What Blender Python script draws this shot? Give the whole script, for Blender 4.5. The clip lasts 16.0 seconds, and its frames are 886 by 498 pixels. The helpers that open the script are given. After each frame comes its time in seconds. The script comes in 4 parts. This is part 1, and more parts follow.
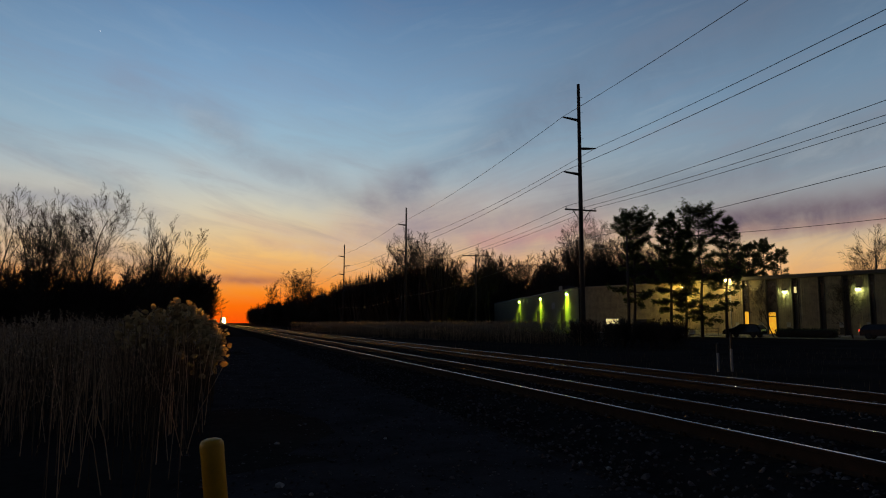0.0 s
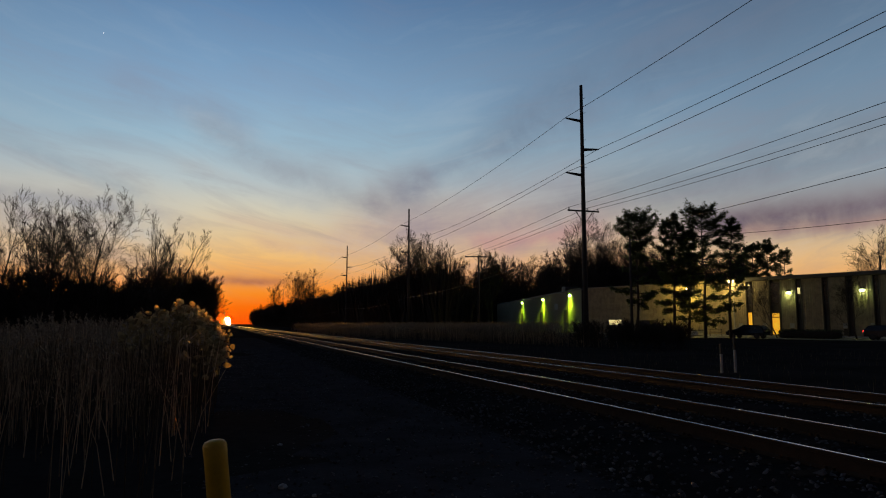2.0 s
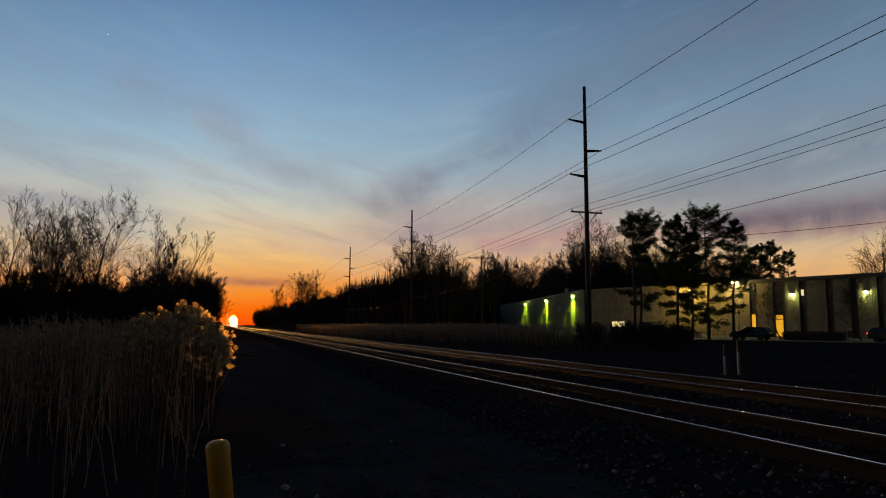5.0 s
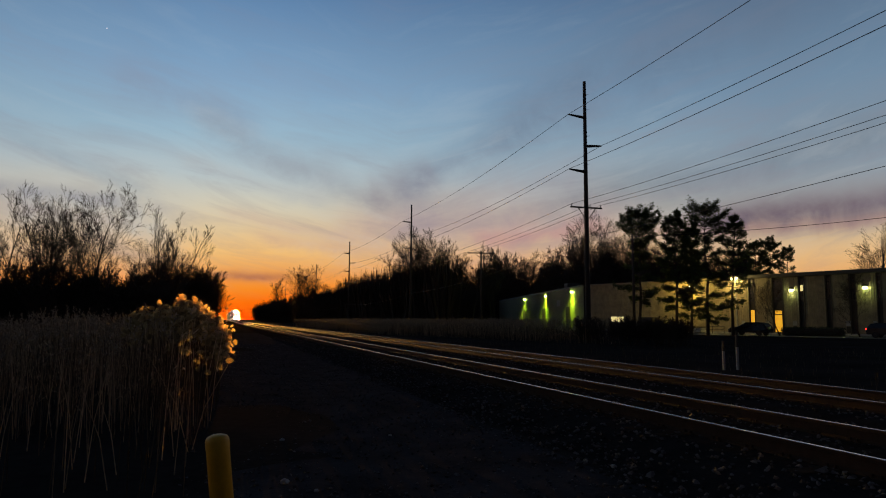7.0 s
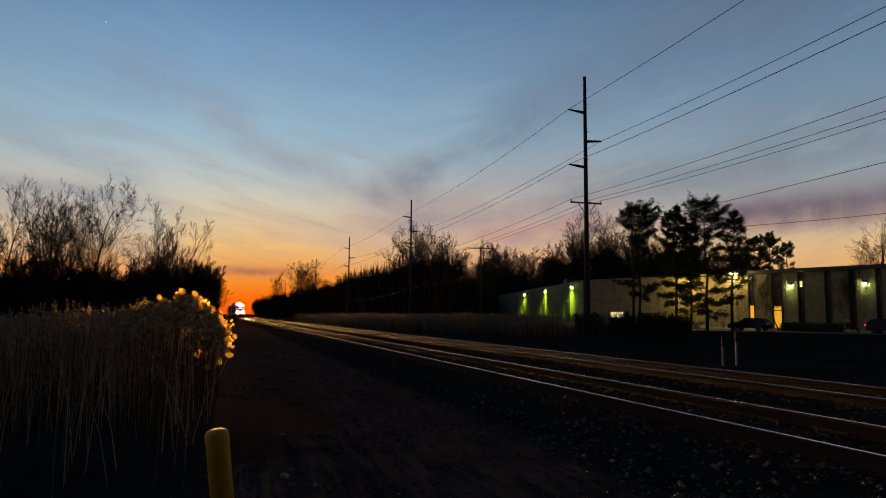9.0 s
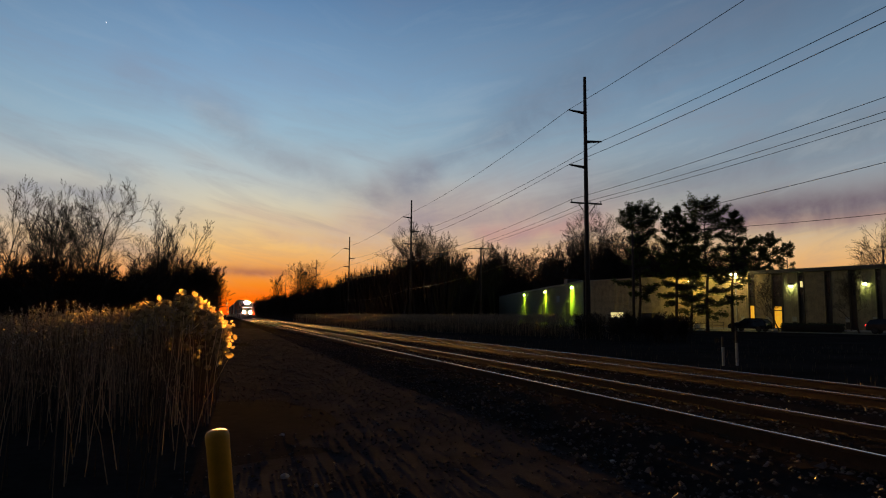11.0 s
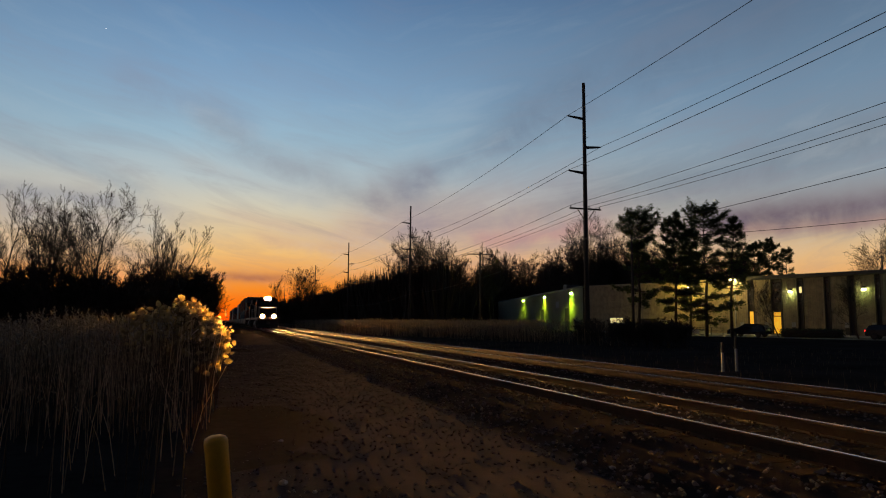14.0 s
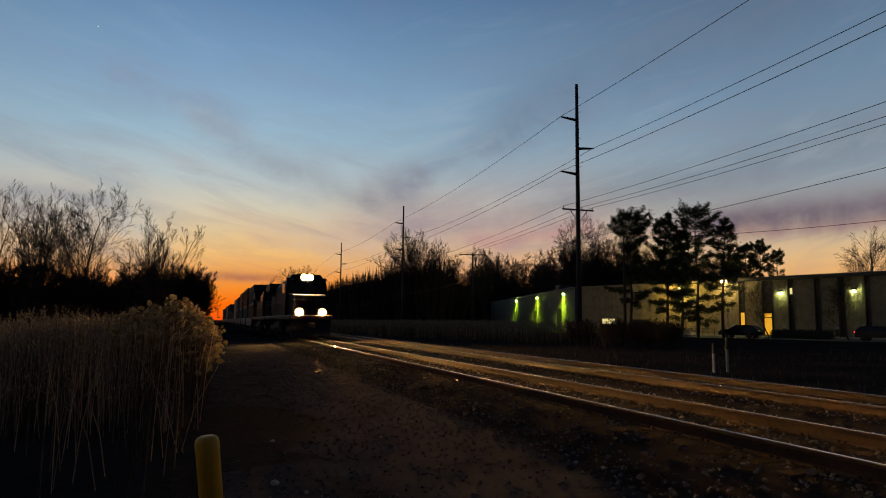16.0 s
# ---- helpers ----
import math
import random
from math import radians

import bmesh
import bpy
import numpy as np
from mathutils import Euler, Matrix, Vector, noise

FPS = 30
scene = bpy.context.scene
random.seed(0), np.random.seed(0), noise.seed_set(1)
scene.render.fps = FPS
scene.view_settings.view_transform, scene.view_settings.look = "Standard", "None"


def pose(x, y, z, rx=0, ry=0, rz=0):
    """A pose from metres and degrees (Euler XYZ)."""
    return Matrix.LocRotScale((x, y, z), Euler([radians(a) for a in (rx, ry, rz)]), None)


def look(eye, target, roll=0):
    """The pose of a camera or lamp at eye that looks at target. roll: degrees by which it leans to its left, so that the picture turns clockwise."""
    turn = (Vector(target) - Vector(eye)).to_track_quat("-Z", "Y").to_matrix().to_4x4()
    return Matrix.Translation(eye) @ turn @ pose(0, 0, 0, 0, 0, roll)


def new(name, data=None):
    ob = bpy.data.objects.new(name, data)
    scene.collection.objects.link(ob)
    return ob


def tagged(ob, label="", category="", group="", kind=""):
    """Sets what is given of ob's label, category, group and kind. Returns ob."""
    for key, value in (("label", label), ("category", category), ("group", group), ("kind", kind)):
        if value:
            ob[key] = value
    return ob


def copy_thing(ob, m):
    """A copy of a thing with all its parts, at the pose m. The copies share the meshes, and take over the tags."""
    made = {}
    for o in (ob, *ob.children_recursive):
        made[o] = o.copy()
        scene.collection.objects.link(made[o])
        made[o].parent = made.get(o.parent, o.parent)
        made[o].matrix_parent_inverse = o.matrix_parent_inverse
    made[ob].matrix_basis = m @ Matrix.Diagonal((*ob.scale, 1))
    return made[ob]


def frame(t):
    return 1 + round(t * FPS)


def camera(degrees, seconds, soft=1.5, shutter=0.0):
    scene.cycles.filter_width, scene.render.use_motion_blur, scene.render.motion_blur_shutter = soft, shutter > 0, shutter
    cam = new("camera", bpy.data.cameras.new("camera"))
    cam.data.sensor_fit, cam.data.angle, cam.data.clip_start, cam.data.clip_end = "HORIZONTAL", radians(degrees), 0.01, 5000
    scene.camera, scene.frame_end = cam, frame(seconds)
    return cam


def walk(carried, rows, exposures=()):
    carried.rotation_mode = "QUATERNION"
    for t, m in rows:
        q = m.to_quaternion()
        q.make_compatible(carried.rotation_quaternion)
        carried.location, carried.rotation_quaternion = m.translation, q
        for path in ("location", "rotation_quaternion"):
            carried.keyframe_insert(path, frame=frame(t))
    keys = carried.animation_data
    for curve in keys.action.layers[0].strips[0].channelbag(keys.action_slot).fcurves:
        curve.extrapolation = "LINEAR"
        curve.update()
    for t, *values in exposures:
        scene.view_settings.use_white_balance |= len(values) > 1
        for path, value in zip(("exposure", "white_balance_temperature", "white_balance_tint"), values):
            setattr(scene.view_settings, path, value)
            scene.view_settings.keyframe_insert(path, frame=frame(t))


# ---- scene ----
# World: +Y runs along the railway towards the sunset, +X across the tracks, z = 0 is the field.
RAIL_TOP = 0.35
EYE = Vector((0.0, 0.0, RAIL_TOP + 1.22))

# ---- camera and walk: seconds, heading right of the track, tilt up, roll ----
cam = camera(66, 16.0, soft=1.1)
TURNS = [
    (0, 18.063, 6.2, 0.113), (0.5, 17.969, 6.206, 0.118), (1, 17.898, 6.24, 0.087), (1.5, 17.857, 6.259, 0.098),
    (2, 17.829, 6.29, 0.079), (2.5, 17.78, 6.372, 0.033), (3, 17.705, 6.438, 0.035), (3.5, 17.635, 6.494, 0.053),
    (4, 17.589, 6.48, 0.125), (6.5, 17.602, 6.117, 0.281), (7, 17.625, 5.969, 0.3), (7.5, 17.625, 5.813, 0.293),
    (8, 17.628, 5.702, 0.377), (8.5, 17.628, 5.631, 0.374), (9, 17.65, 5.556, 0.415), (11.5, 17.632, 5.631, 0.372),
    (12, 17.657, 5.74, 0.472), (12.5, 17.663, 5.872, 0.492), (13, 17.663, 5.944, 0.494), (13.5, 17.681, 6.01, 0.453),
    (14, 17.697, 6.061, 0.374), (14.5, 17.763, 6.106, 0.434), (15, 17.831, 6.133, 0.365), (15.5, 17.96, 6.127, 0.395),
    (16, 18.313, 6.094, 0.528),
]


def aim(heading, tilt, roll):
    h, p = radians(heading), radians(tilt)
    way = Vector((math.sin(h) * math.cos(p), math.cos(h) * math.cos(p), math.sin(p)))
    return look(EYE, EYE + way * 10, roll)


walk(cam, [(t, aim(h, p, r)) for t, h, p, r in TURNS])

# ---- world: dusk sky with an afterglow over the end of the line ----


class Nodes:
    """Short hand for node trees."""

    def __init__(self, tree):
        self.tree = tree
        tree.nodes.clear()

    def add(self, kind, ins=(), **settings):
        n = self.tree.nodes.new(kind)
        for key, value in settings.items():
            if key == "operation":
                n.operation = value
            elif key == "blend_type":
                n.blend_type = value
            elif key == "data_type":
                n.data_type = value
        for key, value in dict(ins).items():
            if isinstance(value, bpy.types.NodeSocket):
                self.tree.links.new(value, n.inputs[key])
            else:
                n.inputs[key].default_value = value
        return n

    def math(self, op, a, b=0.0, c=0.0):
        return self.add("ShaderNodeMath", {0: a, 1: b, 2: c}, operation=op).outputs[0]

    def vmath(self, op, a, b=(0, 0, 0)):
        n = self.add("ShaderNodeVectorMath", {0: a, 1: b}, operation=op)
        return n.outputs["Value"] if op == "DOT_PRODUCT" else n.outputs[0]

    def ramp(self, fac, stops, smooth=True):
        n = self.add("ShaderNodeValToRGB", {0: fac})
        e = n.color_ramp.elements
        n.color_ramp.interpolation = "EASE" if smooth else "LINEAR"
        while len(e) < len(stops):
            e.new(0.5)
        for el, (p, c) in zip(e, stops):
            el.position = p
            el.color = (*c, 1) if len(c) == 3 else c
        return n.outputs[0]

    def mix(self, fac, a, b, blend="MIX"):
        n = self.add("ShaderNodeMix", {0: fac, 6: a, 7: b}, data_type="RGBA", blend_type=blend)
        return n.outputs[2]

    def noise(self, vector, scale, detail=4.0, rough=0.55, dist=0.0):
        n = self.add("ShaderNodeTexNoise", {"Scale": scale, "Detail": detail, "Roughness": rough, "Distortion": dist})
        if vector is not None:
            self.tree.links.new(vector, n.inputs["Vector"])
        return n.outputs[0]


def lin(*c):
    """A screen colour, 0 to 255, as linear light."""
    return tuple(((v / 255 + 0.055) / 1.055) ** 2.4 if v > 10 else v / 255 / 12.92 for v in c)


SUNSET = radians(0.6)


def dusk_world():
    world = bpy.data.worlds.new("dusk")
    scene.world = world
    world.use_nodes = True
    n = Nodes(world.node_tree)
    co = n.add("ShaderNodeTexCoord").outputs["Generated"]
    sep = n.add("ShaderNodeSeparateXYZ", {0: co})
    x, y, z = sep.outputs
    az = n.math("SUBTRACT", n.math("ARCTAN2", x, y), SUNSET)
    el = n.math("ARCSINE", z)
    warp = n.math("SUBTRACT", n.noise(co, 5.0, 5.0, 0.6), 0.5)
    fine = n.math("SUBTRACT", n.noise(co, 17.0, 5.0, 0.65, 0.4), 0.5)
    elw = n.math("ADD", el, n.math("MULTIPLY", warp, 0.02))
    up = n.math("DIVIDE", elw, radians(90))
    d = 90.0
    near = n.ramp(up, [(0.0, lin(250, 84, 8)), (1.4 / d, lin(252, 112, 12)), (2.6 / d, lin(248, 142, 40)), (3.9 / d, lin(236, 160, 84)), (5.6 / d, lin(240, 190, 120)),
                       (7.2 / d, lin(226, 198, 152)), (9.2 / d, lin(210, 202, 180)), (11.5 / d, lin(182, 195, 198)), (14.6 / d, lin(154, 184, 202)), (19.0 / d, lin(130, 164, 195)),
                       (26.0 / d, lin(94, 130, 170)), (36.0 / d, lin(62, 92, 130)), (55.0 / d, lin(30, 46, 70)), (90.0 / d, lin(12, 20, 34))], False)
    far = n.ramp(up, [(0.0, lin(226, 138, 66)), (3.0 / d, lin(232, 166, 96)), (5.0 / d, lin(226, 182, 128)), (6.6 / d, lin(206, 182, 148)), (8.6 / d, lin(158, 156, 154)),
                      (12.0 / d, lin(136, 152, 166)), (18.0 / d, lin(112, 138, 162)), (26.0 / d, lin(82, 106, 134)),
                      (40.0 / d, lin(44, 60, 84)), (60.0 / d, lin(22, 32, 48)), (90.0 / d, lin(12, 18, 30))], False)
    back = n.ramp(up, [(0.0, lin(64, 62, 76)), (10.0 / d, lin(60, 62, 80)), (25.0 / d, lin(30, 36, 52)), (50.0 / d, lin(16, 22, 34)), (90.0 / d, lin(10, 16, 28))], False)
    side = n.math("ABSOLUTE", az)
    k1 = n.add("ShaderNodeMapRange", {0: side, 1: radians(3), 2: radians(44), 3: 0.0, 4: 1.0}).outputs[0]
    k2 = n.add("ShaderNodeMapRange", {0: side, 1: radians(60), 2: radians(125), 3: 0.0, 4: 1.0}).outputs[0]
    sky = n.mix(k1, near, far)

    # Streaks of thin cloud: each a soft band along a line in azimuth and elevation.
    def band(a0, e0, a1, e1, half, colour, strength, sky, fray=1.0):
        a0, e0, a1, e1, half = (radians(v) for v in (a0, e0, a1, e1, half * 1.25))
        length = math.hypot(a1 - a0, e1 - e0)
        ux, uy = (a1 - a0) / length, (e1 - e0) / length
        pa = n.math("SUBTRACT", az, a0 - SUNSET)
        pe = n.math("SUBTRACT", n.math("ADD", el, n.math("ADD", n.math("MULTIPLY", warp, 0.10 * fray), n.math("MULTIPLY", fine, 0.03 * fray))), e0)
        along = n.math("DIVIDE", n.math("ADD", n.math("MULTIPLY", pa, ux), n.math("MULTIPLY", pe, uy)), length)
        off = n.math("DIVIDE", n.math("SUBTRACT", n.math("MULTIPLY", pe, ux), n.math("MULTIPLY", pa, uy)), half)
        g = n.math("EXPONENT", n.math("MULTIPLY", n.math("MULTIPLY", off, off), -1.0))
        past = n.math("MULTIPLY", n.math("MAXIMUM", n.math("SUBTRACT", n.math("ABSOLUTE", n.math("SUBTRACT", along, 0.5)), 0.38), 0.0), 7.0)
        ends = n.math("EXPONENT", n.math("MULTIPLY", n.math("MULTIPLY", past, past), -1.0))
        k = n.math("MULTIPLY", n.math("MULTIPLY", g, ends), n.math("ADD", strength * 0.72, n.math("MULTIPLY", fine, strength * 1.3)))
        return n.mix(n.math("MAXIMUM", n.math("MINIMUM", k, 1.0), 0.0), sky, (*lin(*colour), 1))

    for row in BANDS:
        sky = band(*row[:5], row[5], row[6], sky, row[7])
    # fine wisps drawn out along the horizon
    flow = n.add("ShaderNodeCombineXYZ", {0: n.math("MULTIPLY", az, 5.0), 1: n.math("MULTIPLY", n.math("SUBTRACT", el, n.math("MULTIPLY", n.math("ABSOLUTE", n.math("SUBTRACT", az, radians(13))), 0.22)), 26.0), 2: 0.0}).outputs[0]
    wisp = n.noise(flow, 1.0, 7.0, 0.62, 0.6)
    low = n.add("ShaderNodeMapRange", {0: el, 1: radians(5), 2: radians(21), 3: 1.0, 4: 0.25}).outputs[0]
    low = n.math("MULTIPLY", low, n.add("ShaderNodeMapRange", {0: el, 1: radians(1.5), 2: radians(6), 3: 0.0, 4: 1.0}).outputs[0])
    k = n.math("MULTIPLY", n.add("ShaderNodeMapRange", {0: wisp, 1: 0.48, 2: 0.78, 3: 0.0, 4: 0.62}).outputs[0], low)
    sky = n.mix(k, sky, (*lin(140, 132, 142), 1))
    k = n.math("MULTIPLY", n.add("ShaderNodeMapRange", {0: wisp, 1: 0.46, 2: 0.2, 3: 0.0, 4: 0.3}).outputs[0], low)
    sky = n.mix(k, sky, (*lin(206, 208, 206), 1))
    sky = n.mix(k2, sky, back)
    bg = n.add("ShaderNodeBackground", {0: sky, 1: 1.0})
    out = n.add("ShaderNodeOutputWorld", {0: bg.outputs[0]})


# azimuth and elevation of both ends, half width (degrees), colour, strength, fraying
BANDS = [
    (-26, 8.4, -4, 7.6, 2.3, (190, 188, 182), 0.95, 0.5),
    (-26, 5.0, -5, 5.0, 1.1, (208, 176, 142), 0.7, 0.4),
    (9, 7.2, 32, 8.2, 1.7, (188, 160, 154), 0.95, 0.6),
    (14, 4.4, 34, 5.0, 1.1, (214, 160, 128), 0.6, 0.4),
    (-9, 19, 2, 15.5, 1.0, (134, 146, 168), 0.5, 0.7),
    (-3, 15.8, 13, 9.6, 0.85, (140, 142, 152), 0.6, 0.7),
    (-4, 12.6, 8, 10.0, 0.5, (176, 178, 178), 0.5, 0.6),
    (-16, 13.5, -6, 9.5, 0.6, (140, 158, 172), 0.5, 0.6),
    (11.5, 10.2, 17, 12.2, 1.3, (142, 134, 142), 0.75, 0.8),
    (14, 11, 30, 18.5, 1.3, (118, 132, 152), 0.6, 0.8),
    (22, 16, 50, 27, 2.4, (98, 114, 136), 0.5, 0.8),
    (13, 8.2, 30, 11.5, 1.3, (160, 150, 156), 0.6, 0.8),
    (26, 9.5, 54, 14.5, 1.5, (118, 126, 136), 0.6, 0.8),
    (20, 6.9, 31, 7.7, 0.6, (190, 136, 134), 0.6, 0.5),
    (33, 7.0, 62, 7.6, 0.5, (182, 132, 124), 0.7, 0.4),
    (37, 7.8, 62, 9.0, 1.0, (112, 98, 108), 1.15, 0.5),
    (-22, 9.6, -7, 8.6, 0.6, (132, 134, 148), 0.7, 0.5),
    (-20, 8.0, -8, 7.2, 0.4, (176, 158, 150), 0.5, 0.4),
    (-1.5, 3.7, 5.0, 3.4, 0.28, (164, 104, 84), 0.85, 0.2),
    (0, 8.6, 12, 6.6, 0.5, (204, 176, 156), 0.7, 0.5),
    (2, 7.0, 15, 5.2, 0.45, (206, 168, 142), 0.6, 0.5),
]
dusk_world()

# The last light comes low from the end of the line.
sun = new("sun", bpy.data.lights.new("sun", "SUN"))
sun.data.energy, sun.data.angle, sun.data.color = 0.02, radians(12), (1.0, 0.45, 0.2)
sun.matrix_world = look((0, 400, 14), (0, 0, 0))

# ---- materials ----


def material(name, base, rough=0.7, metal=0.0, scale=6.0, spread=0.35, bump=0.3, fine=60.0, glow=None, strength=0.0, tint=None, per_piece=0.0, specular=0.5, thin=0.0, skew=1.0):
    m = bpy.data.materials.new(name)
    m.use_nodes = True
    n = Nodes(m.node_tree)
    co = n.add("ShaderNodeTexCoord").outputs["Object"]
    a, b = n.noise(co, scale, 5.0, 0.6), n.noise(co, fine, 3.0, 0.6)
    f = n.math("ADD", n.math("MULTIPLY", a, 0.65), n.math("MULTIPLY", b, 0.35))
    lo = tuple(v * (1 - spread) for v in base)
    hi = tuple(min(1, v * (1 + spread)) for v in (tint or base))
    col = n.ramp(f, [(0.3, lo), (0.7, hi)], False)
    if per_piece:
        info = n.add("ShaderNodeObjectInfo").outputs["Random"]
        isl = n.add("ShaderNodeNewGeometry").outputs["Random Per Island"]
        r = n.math("FRACT", n.math("ADD", info, isl))
        r = n.math("POWER", r, skew)
        hsv = n.add("ShaderNodeHueSaturation", {"Value": n.math("ADD", n.math("MULTIPLY", r, 2 * per_piece), 1 - per_piece), "Color": col})
        col = hsv.outputs[0]
    bs = n.add("ShaderNodeBsdfPrincipled", {"Base Color": col, "Metallic": metal, "Roughness": n.math("ADD", n.math("MULTIPLY", a, 0.2), rough - 0.1), "Specular IOR Level": specular})
    if bump:
        bp = n.add("ShaderNodeBump", {"Strength": bump, "Distance": 0.02, "Height": f})
        n.tree.links.new(bp.outputs[0], bs.inputs["Normal"])
    if glow:
        bs.inputs["Emission Color"].default_value = (*glow, 1)
        bs.inputs["Emission Strength"].default_value = strength
    shader = bs.outputs[0]
    if specular < 0.05:
        shader = n.add("ShaderNodeBsdfDiffuse", {0: col}).outputs[0]
    if thin:
        tr = n.add("ShaderNodeBsdfTranslucent", {0: col})
        shader = n.add("ShaderNodeMixShader", {0: thin, 1: shader, 2: tr.outputs[0]}).outputs[0]
    out = n.add("ShaderNodeOutputMaterial", {0: shader})
    return m


M_GROUND = material("field_soil", (0.03, 0.026, 0.024), 0.95, scale=0.3, fine=7, spread=0.5, bump=0.12, specular=0.04)
M_GRAVEL = material("gravel", (0.042, 0.039, 0.042), 0.95, scale=1.2, fine=38, spread=0.6, bump=0.6, specular=0.04)
M_BED = material("dark_ballast", (0.022, 0.02, 0.02), 0.95, scale=1.2, fine=38, spread=0.6, bump=0.6, specular=0.04)
M_STONE = material("ballast_stone", (0.085, 0.08, 0.08), 0.9, scale=5, fine=60, spread=0.4, per_piece=0.7, specular=0.04)
M_TIE = material("creosoted_timber", (0.03, 0.023, 0.018), 0.9, scale=4, fine=40, per_piece=0.4, specular=0.04)
M_RAIL = material("rusty_rail_steel", (0.05, 0.028, 0.017), 0.94, scale=8, fine=90, specular=0.1)
M_SHINE = material("polished_rail_head", (0.62, 0.61, 0.6), 0.2, 1.0, scale=3, fine=30, spread=0.1, bump=0.02)
M_POLE = material("weathered_pole_wood", (0.06, 0.048, 0.038), 0.85, scale=2, fine=30)
M_WIRE = material("wire", (0.03, 0.03, 0.032), 0.5, 0.6, bump=0)
M_INSUL = material("grey_porcelain", (0.25, 0.25, 0.26), 0.3, bump=0)
M_BARK = material("bark", (0.07, 0.055, 0.042), 0.9, scale=3, fine=30, specular=0.2)
M_TWIG = material("twigs", (0.06, 0.045, 0.033), 0.9, bump=0, specular=0.2)
M_NEEDLE = material("pine_needles", (0.09, 0.11, 0.035), 0.7, bump=0, per_piece=0.4, specular=0.3, thin=0.5)
M_REED = material("dry_reed_stem", (0.50, 0.36, 0.21), 0.75, scale=3, fine=40, bump=0, per_piece=0.82, specular=0.2, thin=0.25, skew=2.0)
M_PLUME = material("reed_plume", (0.24, 0.18, 0.125), 0.9, scale=10, fine=80, bump=0, per_piece=0.35, specular=0.1, thin=0.45)
M_LEAF = material("dry_pale_leaf", (0.26, 0.18, 0.085), 0.8, scale=14, fine=120, bump=0, per_piece=0.45, specular=0.2, thin=0.65)
M_DEAD = material("dead_grass_blade", (0.10, 0.075, 0.045), 0.9, bump=0, per_piece=0.5, specular=0.04)
M_STAR = material("planet_light", (1, 1, 1), 0.5, bump=0, glow=(0.9, 0.95, 1.0), strength=1.2)
M_YELLOW = material("yellow_plastic_sleeve", (0.62, 0.34, 0.012), 0.55, scale=5, fine=50, spread=0.18, bump=0.1)
M_SIDING = material("cream_metal_siding", (0.28, 0.22, 0.13), 0.55, 0.0, scale=1.1, fine=7, spread=0.45, bump=0.05)
M_SIDING_G = material("pale_metal_siding", (0.24, 0.23, 0.16), 0.5, 0.0, scale=0.6, fine=8, spread=0.18, bump=0.05)
M_DARK = material("dark_brown_cladding", (0.035, 0.026, 0.02), 0.6, scale=2, fine=20)
M_ROOF = material("roof_metal", (0.06, 0.055, 0.05), 0.6, scale=1, fine=9)
M_CONC = material("concrete", (0.32, 0.31, 0.29), 0.9, scale=2, fine=30)
M_ASPH = material("asphalt", (0.05, 0.05, 0.052), 0.9, scale=0.6, fine=30, spread=0.3)
M_GLASS = material("dark_window", (0.015, 0.016, 0.018), 0.25, scale=1, fine=4, bump=0)
M_LITWIN = material("lit_window", (0.6, 0.42, 0.16), 0.4, bump=0, glow=lin(235, 165, 30), strength=0.9, scale=1.4, fine=6)
M_WARMWIN = material("office_window_glow", (0.6, 0.5, 0.3), 0.4, bump=0, glow=lin(250, 225, 150), strength=0.9)
M_GREENLAMP = material("mercury_lamp", (0.8, 0.9, 0.5), 0.4, bump=0, glow=(0.62, 1.0, 0.16), strength=220)
M_WARMLAMP = material("sodium_lamp", (0.9, 0.8, 0.5), 0.4, bump=0, glow=(1.0, 0.82, 0.3), strength=160)
M_WHITELAMP = material("white_lamp", (0.9, 0.9, 0.9), 0.4, bump=0, glow=(0.85, 1.0, 0.45), strength=60)
M_BEAM = material("headlamp_arc", (1, 0.9, 0.7), 0.3, bump=0, glow=(1.0, 0.47, 0.09), strength=36000000)
M_HEADLAMP = material("headlamp_lens", (1, 0.9, 0.7), 0.3, bump=0, glow=(1.0, 0.66, 0.24), strength=4500)
M_DITCH = material("ditch_lamp_lens", (1, 0.9, 0.7), 0.3, bump=0, glow=(1.0, 0.52, 0.13), strength=5500)
# Orange emission on the lamp rims stands in for glare round the lens.
M_HALO_RIM = material("painted_halo_rim", (0.03, 0.012, 0.004), 0.7, bump=0, glow=(1.0, 0.40, 0.05), strength=1.3)
M_DITCHBEAM = material("ditch_lamp_arc", (1, 0.9, 0.7), 0.3, bump=0, glow=(1.0, 0.47, 0.1), strength=5000000)
# Matt black for added parts that block the lamps' stray light.
M_LIGHT_STOP = material("matt_black_light_stop", (0.004, 0.004, 0.004), 0.95, bump=0, specular=0.0)
M_LOCO = material("locomotive_paint", (0.014, 0.014, 0.016), 0.6, scale=1.5, fine=20, specular=0.15)
M_STEEL = material("dark_steel", (0.05, 0.045, 0.04), 0.6, 0.5, scale=3, fine=30)
M_BOX_A = material("rust_red_container", (0.10, 0.035, 0.026), 0.7, scale=1, fine=12, specular=0.15)
M_BOX_B = material("white_container", (0.34, 0.35, 0.34), 0.7, scale=1, fine=12, specular=0.2)
M_BOX_C = material("blue_grey_container", (0.04, 0.055, 0.075), 0.7, scale=1, fine=12, specular=0.15)
M_CAR = material("dark_car_paint", (0.02, 0.022, 0.028), 0.2, 0.2, scale=2, fine=20, bump=0)
M_TYRE = material("tyre_rubber", (0.02, 0.02, 0.02), 0.85)
M_TAIL = material("tail_lamp", (0.4, 0.01, 0.01), 0.3, bump=0, glow=(1.0, 0.03, 0.02), strength=3)
